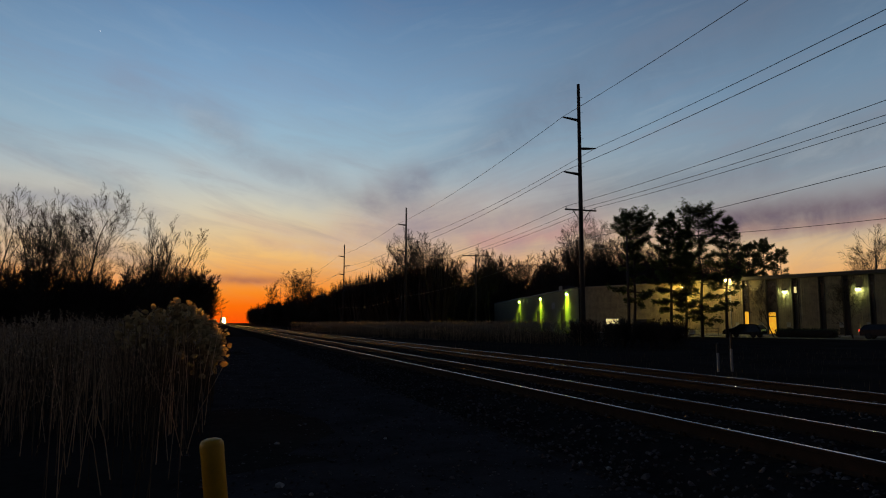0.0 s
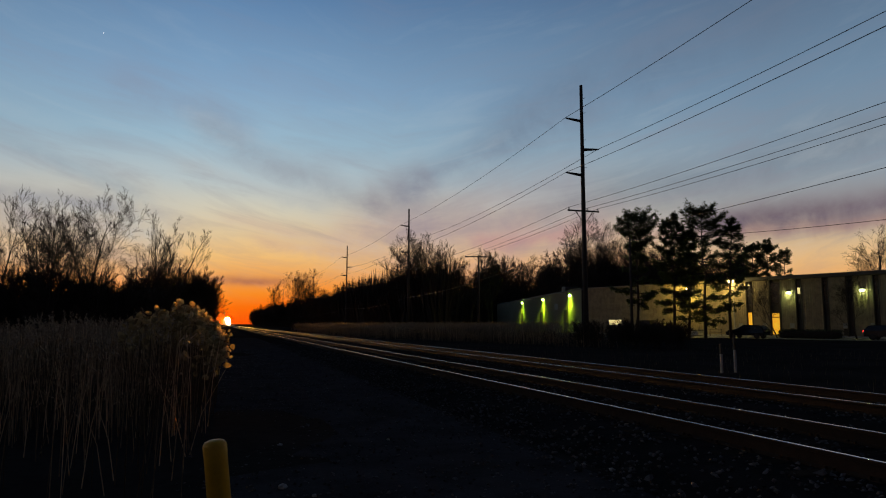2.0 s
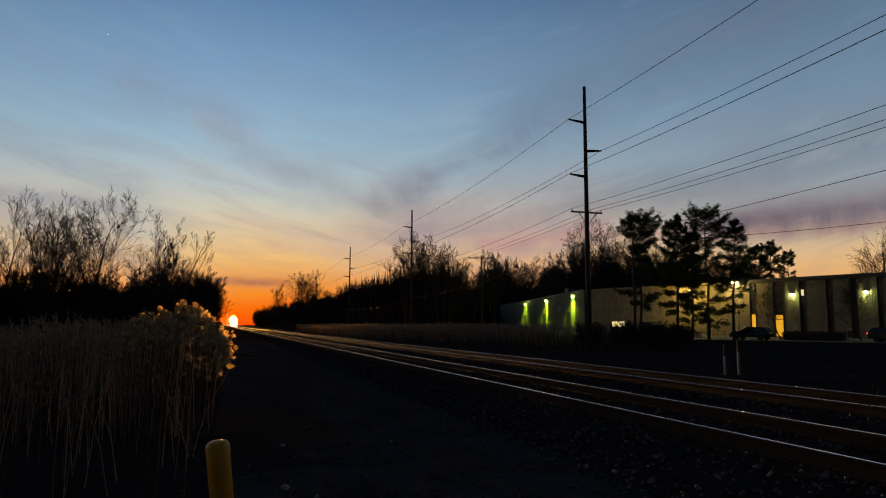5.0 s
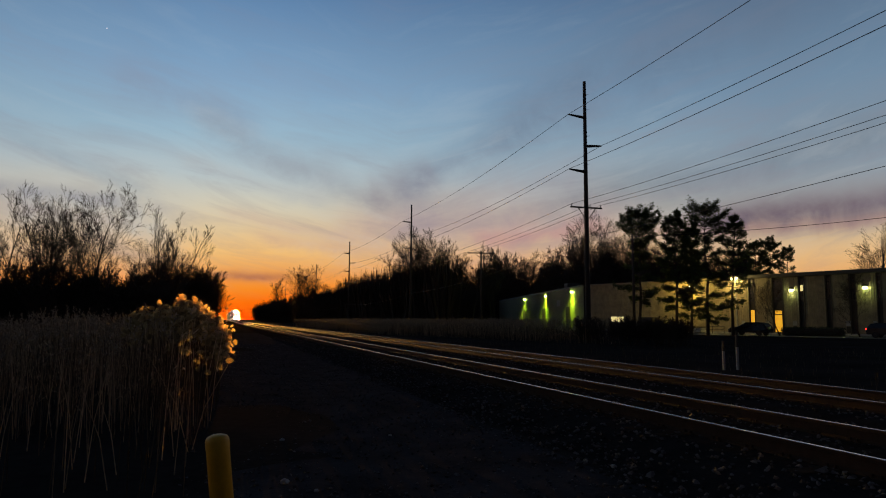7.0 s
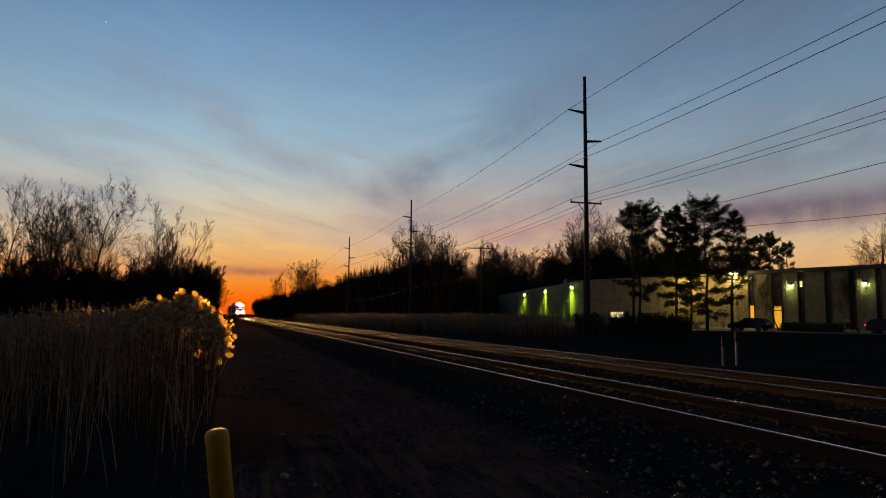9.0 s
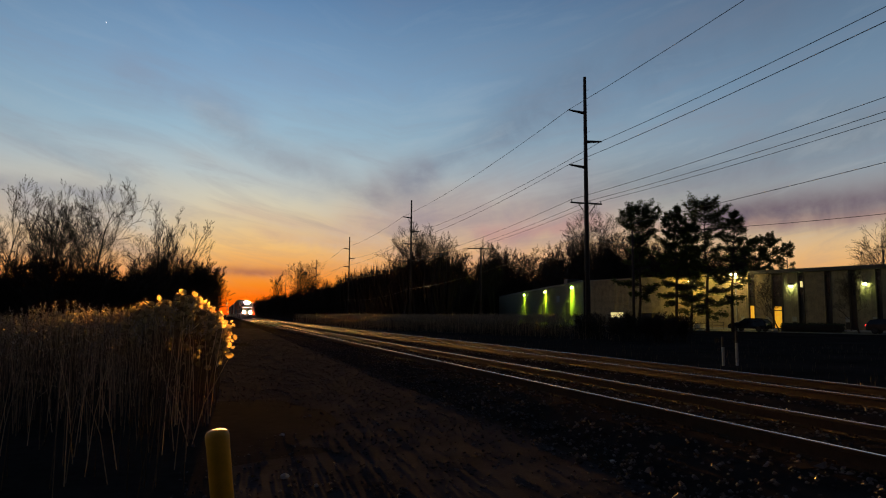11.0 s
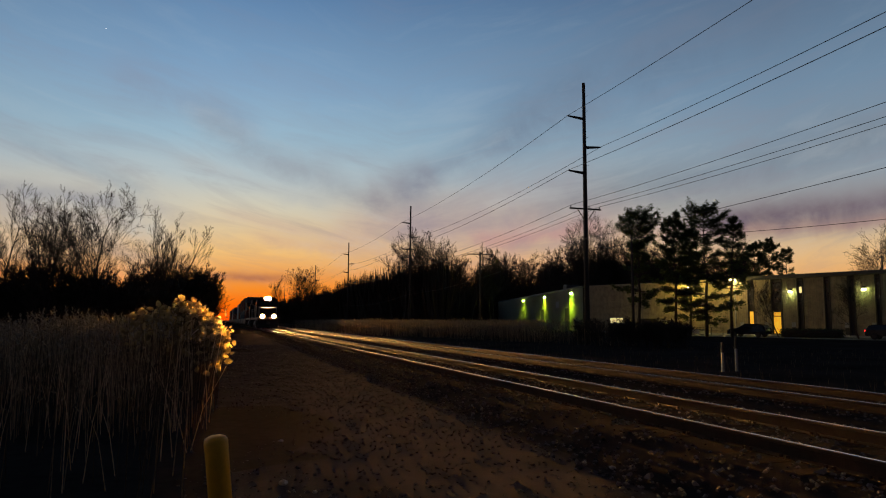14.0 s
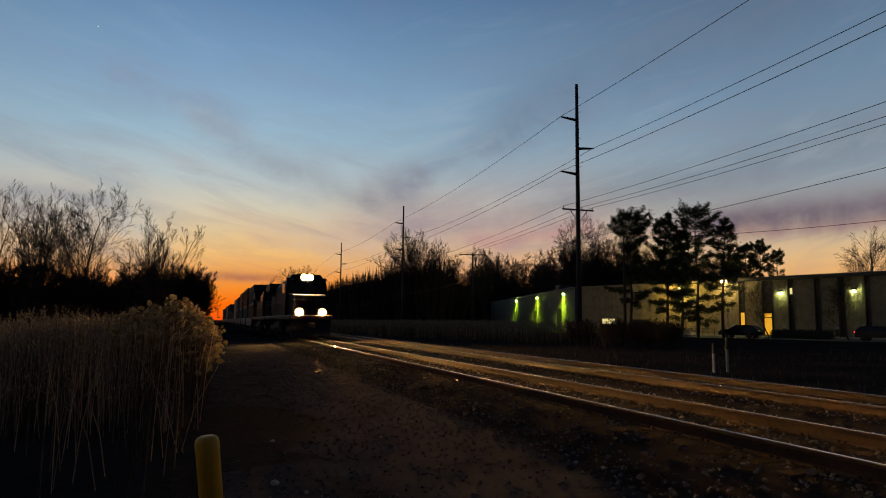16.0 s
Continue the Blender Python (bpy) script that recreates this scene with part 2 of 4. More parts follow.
M_HEDGE = material("hedge_leaves", (0.04, 0.055, 0.025), 0.85, bump=0, per_piece=0.4)
M_WHITEPOST = material("white_post_paint", (0.36, 0.35, 0.33), 0.7)

# ---- mesh helpers ----


def mesh_of(name, verts, faces, mat, smooth=False):
    me = bpy.data.meshes.new(name)
    me.from_pydata(verts, [], faces)
    me.materials.append(mat)
    if smooth:
        me.polygons.foreach_set("use_smooth", [True] * len(me.polygons))
    me.update()
    return me


class Build:
    """Collects pieces of one mesh."""

    def __init__(self):
        self.v, self.f = [], []

    def box(self, x0, y0, z0, x1, y1, z1, m=None, bevel=0.0):
        b = min(bevel, 0.45 * min(abs(x1 - x0), abs(y1 - y0)))
        if b > 0:
            ring = [(x0 + b, y0), (x1 - b, y0), (x1, y0 + b), (x1, y1 - b), (x1 - b, y1), (x0 + b, y1), (x0, y1 - b), (x0, y0 + b)]
            cx, cy = (x0 + x1) / 2, (y0 + y1) / 2
            sx, sy = 1 - 2 * b / abs(x1 - x0), 1 - 2 * b / abs(y1 - y0)
            inner = [(cx + (px - cx) * sx, cy + (py - cy) * sy) for px, py in ring]
            loops = [[(*p, z0) for p in inner], [(*p, z0 + b) for p in ring], [(*p, z1 - b) for p in ring], [(*p, z1) for p in inner]]
            return self.loft(loops, m)
        c = [(x, y, z) for z in (z0, z1) for x, y in ((x0, y0), (x1, y0), (x1, y1), (x0, y1))]
        self.put(c, [(3, 2, 1, 0), (4, 5, 6, 7), (0, 1, 5, 4), (1, 2, 6, 5), (2, 3, 7, 6), (3, 0, 4, 7)], m)
        return self

    def put(self, verts, faces, m=None):
        k = len(self.v)
        self.v += [tuple(m @ Vector(p)) for p in verts] if m is not None else [tuple(p) for p in verts]
        self.f += [tuple(k + i for i in f) for f in faces]
        return self

    def loft(self, loops, m=None, caps=True, closed=True):
        s = len(loops[0])
        verts = [p for l in loops for p in l]
        faces = []
        for i in range(len(loops) - 1):
            for j in range(s if closed else s - 1):
                a, b = i * s + j, i * s + (j + 1) % s
                faces.append((a, b, b + s, a + s))
        if caps:
            faces.append(tuple(reversed(range(s))))
            faces.append(tuple(range((len(loops) - 1) * s, len(loops) * s)))
        return self.put(verts, faces, m)

    def tube(self, points, radii, sides=6, caps=True):
        loops = []
        pts = [Vector(p) for p in points]
        for i, p in enumerate(pts):
            d = (pts[min(i + 1, len(pts) - 1)] - pts[max(i - 1, 0)]).normalized()
            a = d.cross(Vector((0, 0, 1)) if abs(d.z) < 0.9 else Vector((1, 0, 0))).normalized()
            b = d.cross(a)
            loops.append([p + (a * math.cos(k * 2 * math.pi / sides) + b * math.sin(k * 2 * math.pi / sides)) * radii[i] for k in range(sides)])
        return self.loft(loops, None, caps)

    def turned(self, profile, m=None, sides=16):
        """A solid of revolution about z from (radius, height) pairs."""
        loops = [[(r * math.cos(k * 2 * math.pi / sides), r * math.sin(k * 2 * math.pi / sides), h) for k in range(sides)] for r, h in profile]
        return self.loft(loops, m)

    def mesh(self, name, mat, smooth=False):
        return mesh_of(name, self.v, self.f, mat, smooth)

    def object(self, name, mat, parent=None, label="", smooth=False):
        return part(name, self.mesh(name, mat, smooth), parent, label)


def part(name, me, parent=None, label="", m=None):
    ob = new(name, me)
    if parent is not None:
        ob.parent = parent
    if m is not None:
        ob.matrix_basis = m
    if label:
        ob["label"] = label
    return ob


def thing(name, label, category, m=None, group="", kind=""):
    ob = new(name)
    ob.empty_display_size = 0.2
    if m is not None:
        ob.matrix_basis = m
    return tagged(ob, label, category, group, kind)

# ---- ground, ballast and tracks ----
NEAR, FAR = 6.45, 10.47      # track centres
TURN = 0.3                   # degrees by which the line bears away from +Y
HALF = 0.755                 # rail centre from track centre


def ground():
    xs = [-2500, -600, -200, -90] + list(np.linspace(-40, 60, 51)) + [90, 200, 600, 2500]
    ys = [-2500, -600, -200, -60] + list(np.linspace(-20, 100, 61)) + [140, 200, 300, 500, 1000, 3500]
    verts = []
    for y in ys:
        for x in xs:
            z = 0.0
            if -40 < x < 60 and -20 < y < 100:
                z = 0.10 * noise.noise((x * 0.15, y * 0.15, 0)) + 0.03 * noise.noise((x * 0.9, y * 0.9, 3))
                if 1 < x < 15:
                    z = min(z, 0.02) * 0.3
            if x > 50:
                z = 0.0
            verts.append((x, y, z))
    w = len(xs)
    faces = [(j * w + i, j * w + i + 1, (j + 1) * w + i + 1, (j + 1) * w + i) for j in range(len(ys) - 1) for i in range(w - 1)]
    ob = part("ground", mesh_of("ground", verts, faces, M_GROUND, True))
    tagged(ob, "dark bare winter field soil and dead grass", "ground", kind="structure")


def swept(profile, y0, y1, steps):
    loops = [[(x, y, z) for x, z in profile] for y in np.linspace(y0, y1, steps)]
    return Build().loft(loops, closed=False, caps=False)


def ballast():
    prof = [(3.6, -0.05), (4.3, 0.06), (4.75, 0.15), (5.0, 0.175), (7.75, 0.175), (8.2, 0.12), (8.5, 0.12), (8.95, 0.175), (11.7, 0.175), (12.1, 0.12), (13.2, -0.05)]
    b = swept(prof, -40, 1600, 60)
    bed = b.object("ballast_bed", M_BED, smooth=True)
    bed.matrix_basis = pose(0.07, 0, 0, 0, 0, TURN)
    tagged(bed, "dark grey crushed-stone ballast under two tracks", "ballast", kind="structure")
    b = Build()
    b.loft([[(x, y, 0.016 + 0.01 * noise.noise((x, y, 5))) for x in np.linspace(-0.2 + 0.15 * math.sin(y * 0.3), 3.8, 9)] for y in np.linspace(-6, 80, 90)], closed=False, caps=False)
    tagged(b.object("gravel_path", M_GRAVEL, smooth=True), "dark gravel service path beside the ballast", "path", kind="structure")


RAIL = [(-0.07, -0.175), (-0.07, -0.165), (-0.012, -0.145), (-0.009, -0.045), (-0.036, -0.035), (-0.036, -0.007)]
RAIL_OUT = RAIL + [(-x, z) for x, z in reversed(RAIL)]


def tracks():
    tie = Build().box(-1.3, -0.115, -0.19, 1.3, 0.115, 0.0, bevel=0.015).mesh("tie", M_TIE)
    plate = Build().box(-0.11, -0.09, 0.0, 0.11, 0.09, 0.014, bevel=0.006)
    for sx in (-0.085, 0.085):
        plate.box(sx - 0.014, -0.06, 0.012, sx + 0.014, -0.032, 0.045)
        plate.box(sx - 0.014, 0.032, 0.012, sx + 0.014, 0.06, 0.045)
    plate = plate.mesh("tie_plate", M_RAIL)
    rng = random.Random(4)
    for cx, words in ((NEAR, "nearer railway track with polished rail heads on timber ties"), (FAR, "second railway track with polished rail heads on timber ties")):
        track = thing("railway_track", words, "railway track", pose(cx, 0, 0, 0, 0, TURN), kind="structure")
        for s in (-HALF, HALF):
            body = Build().loft([[(s + x, y, RAIL_TOP + z) for x, z in RAIL_OUT] for y in (-40, 1600)])
            rail = body.object("rail", M_RAIL, track)
            cap = Build().loft([[(s - 0.036, y, RAIL_TOP - 0.0075), (s - 0.036, y, RAIL_TOP - 0.007), (s - 0.024, y, RAIL_TOP - 0.001), (s + 0.024, y, RAIL_TOP - 0.001), (s + 0.036, y, RAIL_TOP - 0.007), (s + 0.036, y, RAIL_TOP - 0.0075)] for y in (-40, 1600)])
            cap.object("rail_crown", M_RAIL, rail)
            head = Build().loft([[(s - 0.021, y, RAIL_TOP - 0.0012), (s - 0.016, y, RAIL_TOP + 0.001), (s + 0.016, y, RAIL_TOP + 0.001), (s + 0.021, y, RAIL_TOP - 0.0012)] for y in np.linspace(-40, 1600, 240)])
            head.object("rail_head", M_SHINE, rail, "polished steel running surface")
        rest = Build()
        for i in range(-10, 1500):
            y = i * 0.53 + rng.uniform(-0.03, 0.03)
            m = pose(rng.uniform(-0.05, 0.05), y, 0.175 + rng.uniform(-0.006, 0.012), 0, 0, rng.uniform(-1.2, 1.2))
            if i < 130:
                part("tie", tie, track, m=m)
                for s in (-HALF, HALF):
                    if i < 70:
                        part("tie_plate", plate, track, m=pose(s, y, 0.176))
            elif i < 500:
                rest.box(-1.3, -0.11, -0.15, 1.3, 0.11, 0.0, m)
        ob = rest.object("far_ties", M_TIE, track)
        ob["kind"] = "stuff"


def stones():
    """Loose ballast and gravel, thinning away from the tracks."""
    rng = random.Random(9)
    shapes = []
    for k in range(8):
        pts = []
        for v in ((1, 0, 0), (0, 1, 0), (-1, 0, 0), (0, -1, 0), (0.2, 0.1, 0.8), (0, 0, -0.6), (0.6, 0.6, 0.4), (-0.6, 0.5, 0.35)):
            pts.append([c * rng.uniform(0.7, 1.2) for c in v])
        bm = bmesh.new()
        for p in pts:
            bm.verts.new(p)
        hull = bmesh.ops.convex_hull(bm, input=bm.verts)
        bm.verts.ensure_lookup_table()
        bm.verts.index_update()
        shapes.append(([tuple(v.co) for v in bm.verts], [tuple(v.index for v in f.verts) for f in bm.faces]))
        bm.free()
    for name, n, xr, yr, size, words in (("ballast_stones", 20000, (3.6, 13.0), (2.0, 60), (0.016, 0.038), "loose angular ballast stones between the ties"),
                                         ("gravel_stones", 9000, (-0.4, 4.4), (3.5, 45), (0.006, 0.026), "scattered pale gravel on the path")):
        b = Build()
        for i in range(n):
            x = rng.uniform(*xr)
            y = yr[0] + (yr[1] - yr[0]) * rng.random() ** 1.5
            s = rng.uniform(*size) * (1.8 if rng.random() < 0.02 else 1)
            z = 0.17 if 5.0 < x < 11.7 and not 7.8 < x < 8.9 else 0.12 if 7.8 <= x <= 8.9 else max(0.015, 0.175 - 0.155 * max(0, 4.9 - x)) if x < 6 else 0.06
            v, f = shapes[i % 8]
            b.put(v, f, Matrix.LocRotScale((x, y, z + s * 0.25), Euler((rng.uniform(-0.4, 0.4), rng.uniform(-0.4, 0.4), rng.uniform(0, 6.3))), (s, s * rng.uniform(0.7, 1.2), s)))
        tagged(b.object(name, M_STONE), words, "stones", kind="stuff")


ground()
ballast()
tracks()
stones()

# ---- power line ----
POLES = [(24.2, -14.0), (28.3, 49.8), (30.6, 114.7), (30.2, 175), (31.4, 252), (32.5, 330), (33.5, 410)]
POLE_TOP = 21.75
ARMS = (("left", 18.75), ("right", 16.3), ("left", 14.1))
ARM_Z = 10.95


def arm_tip(side):
    return -1.45 if side == "left" else 1.45


def power_pole():
    pole = thing("power_pole", "tall weathered wooden transmission pole with staggered arms and a crossarm", "power pole", group="poles along the railway")
    Build().tube([(0, 0, -0.3), (0, 0, 7), (0, 0, 14), (0, 0, POLE_TOP)], [0.23, 0.2, 0.165, 0.13], 12).object("pole_shaft", M_POLE, pole, smooth=True)
    for side, z in ARMS:
        tip = arm_tip(side)
        Build().tube([(0, 0, z - 0.14), (tip * 0.5, 0, z - 0.07), (tip, 0, z)], [0.13, 0.11, 0.07], 8).object("davit_arm", M_POLE, pole)
        Build().tube([(tip, 0, z), (tip * 1.07, 0, z + 0.02)], [0.055, 0.05], 8).object("insulator", M_INSUL, pole, "grey post insulator")
    Build().box(-1.45, -0.06, ARM_Z - 0.06, 1.45, 0.06, ARM_Z + 0.06, bevel=0.01).object("crossarm", M_POLE, pole)
    for s in (-1, 1):
        Build().tube([(0.0, -0.16, ARM_Z - 1.15), (s * 0.8, -0.09, ARM_Z - 0.05)], [0.035, 0.035], 6).object("brace", M_POLE, pole)
    for x in (-1.35, 0.35, 1.35):
        Build().turned([(0.025, 0), (0.055, 0.05), (0.035, 0.1), (0.06, 0.14), (0.02, 0.2)], pose(x, 0, ARM_Z + 0.06), 8).object("pin_insulator", M_INSUL, pole, "small pin insulator")
    for z in (20.6, 19.3, 17.0, 14.6):
        Build().tube([(0.12, 0, z), (0.42, 0, z + 0.1)], [0.018, 0.012], 5).object("bracket", M_STEEL, pole)
    return pole


def span(a, b, sag, r, steps=28):
    a, b = Vector(a), Vector(b)
    pts = []
    for i in range(steps + 1):
        k = i / steps
        p = a.lerp(b, k)
        p.z -= sag * 4 * k * (1 - k)
        pts.append(p)
    return Build().tube(pts, [r] * len(pts), 5)


def power_line():
    first = power_pole()
    for i, (x, y) in enumerate(POLES):
        m = pose(x, y, 0, 0, 0, 0)
        if i == 0:
            first.matrix_basis = m
        else:
            copy_thing(first, m)
    ends = [(arm_tip(s) * 1.05, z + 0.04) for s, z in ARMS] + [(x, ARM_Z + 0.26) for x in (-1.35, 0.35, 1.35)]
    for dx, z in ends:
        for (x0, y0), (x1, y1) in zip(POLES, POLES[1:]):
            ob = span((x0 + dx, y0, z), (x1 + dx, y1, z), 0.7 if z > 12 else 0.75, 0.021 if z > 12 else 0.016).object("overhead_wire", M_WIRE)
            tagged(ob, "thin dark overhead wire between wooden poles", "wire", group="overhead wires")

    cable = [(x - 0.25, y, z) for (x, y), z in zip(POLES, (8.75, 8.4, 6.2, 5.6, 5.5, 5.5, 5.5))]
    for a, b in zip(cable, cable[1:]):
        tagged(span(a, b, 0.45 if a[1] < 0 else 0.8, 0.016).object("overhead_wire", M_WIRE), "slack dark communications cable below the power wires", "wire", group="overhead wires")


def utility_pole(x, y, h, arm, words, turn=0):
    p = thing("utility_pole", words, "utility pole", pose(x, y, 0, 0, 0, turn))
    Build().tube([(0, 0, -0.3), (0, 0, h * 0.5), (0, 0, h)], [0.16, 0.14, 0.11], 10).object("pole_shaft", M_POLE, p, smooth=True)
    if arm:
        Build().box(-arm, -0.06, h - 0.35, arm, 0.06, h - 0.22, bevel=0.01).object("crossarm", M_POLE, p)
        for s in (-1, 1):
            Build().tube([(0, -0.12, h - 1.1), (s * arm * 0.45, -0.07, h - 0.34)], [0.03, 0.03], 6).object("brace", M_POLE, p)
            for k in (0.45, 0.95):
                Build().turned([(0.03, 0), (0.055, 0.05), (0.03, 0.1), (0.055, 0.14), (0.02, 0.18)], pose(s * arm * k, 0, h - 0.22), 8).object("pin_insulator", M_INSUL, p)
    return p


power_line()
utility_pole(34.4, 90.4, 11.4, 1.95, "short weathered utility pole with one crossarm before the woods", -12)
utility_pole(40.9, 62.4, 10.8, 0, "plain wooden service pole beside the pines")
tagged(span((40.9, 62.4, 10.5), (57.5, 33.0, 10.75), 0.45, 0.024).object("service_wire", M_WIRE), "thick dark service cable crossing the sky", "wire", group="service wires")
tagged(span((28.3, 49.8, 8.1), (40.9, 62.4, 9.6), 0.3, 0.016).object("service_wire", M_WIRE), "thin dark service wire between two poles", "wire", group="service wires")
tagged(Build().tube([(55.34, 36.82, 10.51), (55.68, 36.22, 10.53)], [0.08, 0.08], 8).object("cable_splice", M_WIRE), "dark splice case hanging on the service cable", "splice case")

# ---- industrial building ----
A_POSE = pose(58.1, 102.2, 0.0, 0, 0, -72.43)   # local x along the front, y into the building
B_POSE = pose(58.4, 104.2, 0.0, 0, 0, 76.23)    # local x along the long side wall, away from the road; -y into the building
ROOF_Z = 7.75


def ribbed(x0, x1, z0, z1, y, face, pitch=0.3, depth=0.04):
    """A sheet of ribbed metal siding of some thickness; face: the side (-1 or 1) to which the ribs stand out."""
    prof = []
    x = x0
    while x < x1 - 0.01:
        e = min(x + pitch, x1)
        w = (e - x)
        prof += [(x, y), (x + w * 0.55, y), (x + w * 0.65, y + face * depth), (x + w * 0.9, y + face * depth)]
        x = e
    prof.append((x1, y))
    out = prof + [(x1, y - face * 0.08), (x0, y - face * 0.08)]
    return Build().loft([[(px, py, z0) for px, py in out], [(px, py, z1) for px, py in out]])


def wall_lamp(name, m, mat, colour, watts, words, reach=0.5, cone=0):
    """Wall pack: housing, lens and the light it throws on the wall; local -y is outwards."""
    lamp = thing(name, words, "wall lamp", m, group="wall lamps")
    Build().box(-0.22, -0.3, 0.0, 0.22, 0.0, 0.28, bevel=0.03).object("housing", M_DARK, lamp)
    Build().box(-0.2, -0.34, -0.2, 0.2, -0.04, -0.01, bevel=0.05).object("lens", mat, lamp, "glowing lens")
    data = bpy.data.lights.new(name, "SPOT" if cone else "POINT")
    data.energy, data.color, data.shadow_soft_size = watts, colour, 0.12
    if cone:
        data.spot_size, data.spot_blend = radians(cone), 0.8
    light = new("light", data)
    light.matrix_basis = m @ Matrix.Translation((0, -reach, -0.42))


def building():
    hall = thing("industrial_building", "long low cream metal-sided industrial building with dark piers", "building", A_POSE, kind="")
    # dark piers between panels: start, end
    piers = [(28.75, 29.6), (32.0, 33.45), (35.4, 36.15), (38.7, 39.4), (41.45, 42.2), (44.4, 44.95), (47.6, 48.3), (51.0, 51.7), (54.4, 55.1)]
    Build().box(0.0, 0.12, -0.3, 58.0, 30.0, ROOF_Z - 0.3).object("wall_core", M_DARK, hall)
    ribbed(0.0, 12.5, 0.0, ROOF_Z - 0.35, 0.0, -1).object("wall_panel", M_SIDING, hall)
    ribbed(12.52, 26.9, 0.0, ROOF_Z - 0.35, -0.004, -1).object("wall_panel", M_SIDING, hall)
    start = 27.05
    for a, b in piers:
        ribbed(start, a, 0.25, ROOF_Z - 0.45, -0.02, -1, 0.28, 0.03).object("wall_panel", M_SIDING, hall)
        start = b
    ribbed(start, 58.0, 0.25, ROOF_Z - 0.45, -0.02, -1, 0.28, 0.03).object("wall_panel", M_SIDING, hall)
    for a, b in piers:
        Build().box(a - 0.02, -0.10, 0.1, a + 0.08, 0.1, ROOF_Z - 0.45).object("pier_trim", M_DARK, hall)
        Build().box(b - 0.08, -0.10, 0.1, b + 0.02, 0.1, ROOF_Z - 0.45).object("pier_trim", M_DARK, hall)
        Build().box(a + 0.08, 0.06, 4.3, b - 0.08, 0.115, 6.9).object("window", M_GLASS, hall, "dark tinted upper window")
    Build().box(26.6, -0.45, ROOF_Z - 0.42, 58.2, 30.2, ROOF_Z + 0.05, bevel=0.04).object("roof", M_ROOF, hall)
    Build().box(-0.2, -0.15, ROOF_Z - 0.34, 26.58, 30.2, ROOF_Z - 0.06, bevel=0.04).object("roof", M_ROOF, hall)
    Build().box(-0.25, -0.26, ROOF_Z - 0.36, 26.58, -0.152, ROOF_Z - 0.1, bevel=0.03).object("gutter", M_SIDING, hall, "pale sheet-metal gutter")
    Build().box(-0.05, -0.06, 0.0, 58.0, -0.045, 0.24).object("plinth", M_CONC, hall)
    # corner post with downspout
    Build().box(26.9, -0.16, 0.0, 27.05, 0.1, ROOF_Z - 0.4, bevel=0.02).object("downspout", M_CONC, hall, "pale downspout at the step in the wall")
    # glazed entrance
    door = Build().box(32.14, -0.09, 0.3, 32.24, 0.0, 3.15).box(33.22, -0.09, 0.3, 33.32, 0.0, 3.15).box(32.24, -0.09, 2.48, 33.22, 0.0, 2.58).box(32.24, -0.09, 3.05, 33.22, 0.0, 3.15).object("door_frame", M_DARK, hall)
    Build().box(32.25, -0.05, 0.32, 33.21, -0.03, 2.47).object("door_glass", M_LITWIN, door, "glass door lit amber from inside")
    Build().box(32.25, -0.05, 2.59, 33.21, -0.03, 3.04).object("transom", M_LITWIN, door, "lit transom pane")
    Build().box(28.95, 0.0, 1.35, 29.45, 0.05, 3.15).object("window", M_LITWIN, hall, "narrow window lit amber")
    Build().box(35.66, 0.0, 5.45, 35.95, 0.05, 6.2).object("window", M_WARMWIN, hall, "small pale lit upper window")
    w = Build().box(4.95, -0.12, 1.4, 7.65, -0.05, 1.5).box(4.95, -0.12, 2.3, 7.65, -0.05, 2.4).box(4.95, -0.12, 1.5, 5.02, -0.05, 2.3).box(7.58, -0.12, 1.5, 7.65, -0.05, 2.3).box(6.25, -0.12, 1.5, 6.33, -0.05, 2.3).object("window_frame", M_CONC, hall)
    for x in (5.03, 6.34):
        Build().box(x, -0.09, 1.51, x + 1.21, -0.07, 2.29).object("pane", M_WARMWIN, w, "office pane lit warm white")
    # small signs low on the panels
    for x in (31.0, 34.55, 40.9, 43.9, 27.6):
        Build().box(x, -0.09, 1.15, x + 0.55, -0.06, 1.75, bevel=0.01).object("sign_plate", M_CONC, hall, "small pale notice plate")
        Build().box(x + 0.05, -0.09, 0.3, x + 0.5, -0.06, 1.1, bevel=0.01).object("vent_panel", M_DARK, hall)
    # roof plant
    for x, y, s, h in ((45.4, 6, 1.6, 0.9), (41.0, 9, 0.5, 0.7), (21, 8, 1.4, 0.6)):
        Build().box(x, y, ROOF_Z, x + s, y + s, ROOF_Z + h, bevel=0.12).object("roof_unit", M_ROOF, hall)
    Build().tube([(42.5, 7, ROOF_Z), (42.5, 7, ROOF_Z + 2.3)], [0.11, 0.11], 8).object("flue", M_ROOF, hall)

    side = thing("warehouse", "long pale metal-sided warehouse wing washed by green lamps", "building", B_POSE)
    Build().box(0.0, -24.0, -0.3, 96.0, -0.1, ROOF_Z - 0.3).object("wall_core", M_DARK, side)
    for x in np.arange(0.0, 95.9, 6.0):
        ribbed(x, x + 5.98, 0.0, ROOF_Z - 0.2, 0.0, 1, 0.4, 0.05).object("wall_panel", M_SIDING_G, side)
    Build().box(-0.2, -24.2, ROOF_Z - 0.2, 96.2, 0.12, ROOF_Z + 0.06, bevel=0.04).object("roof", M_ROOF, side)
    Build().box(13.0, -3.0, ROOF_Z + 0.06, 15.6, -0.5, ROOF_Z + 0.95, bevel=0.08).object("roof_unit", M_ROOF, side)
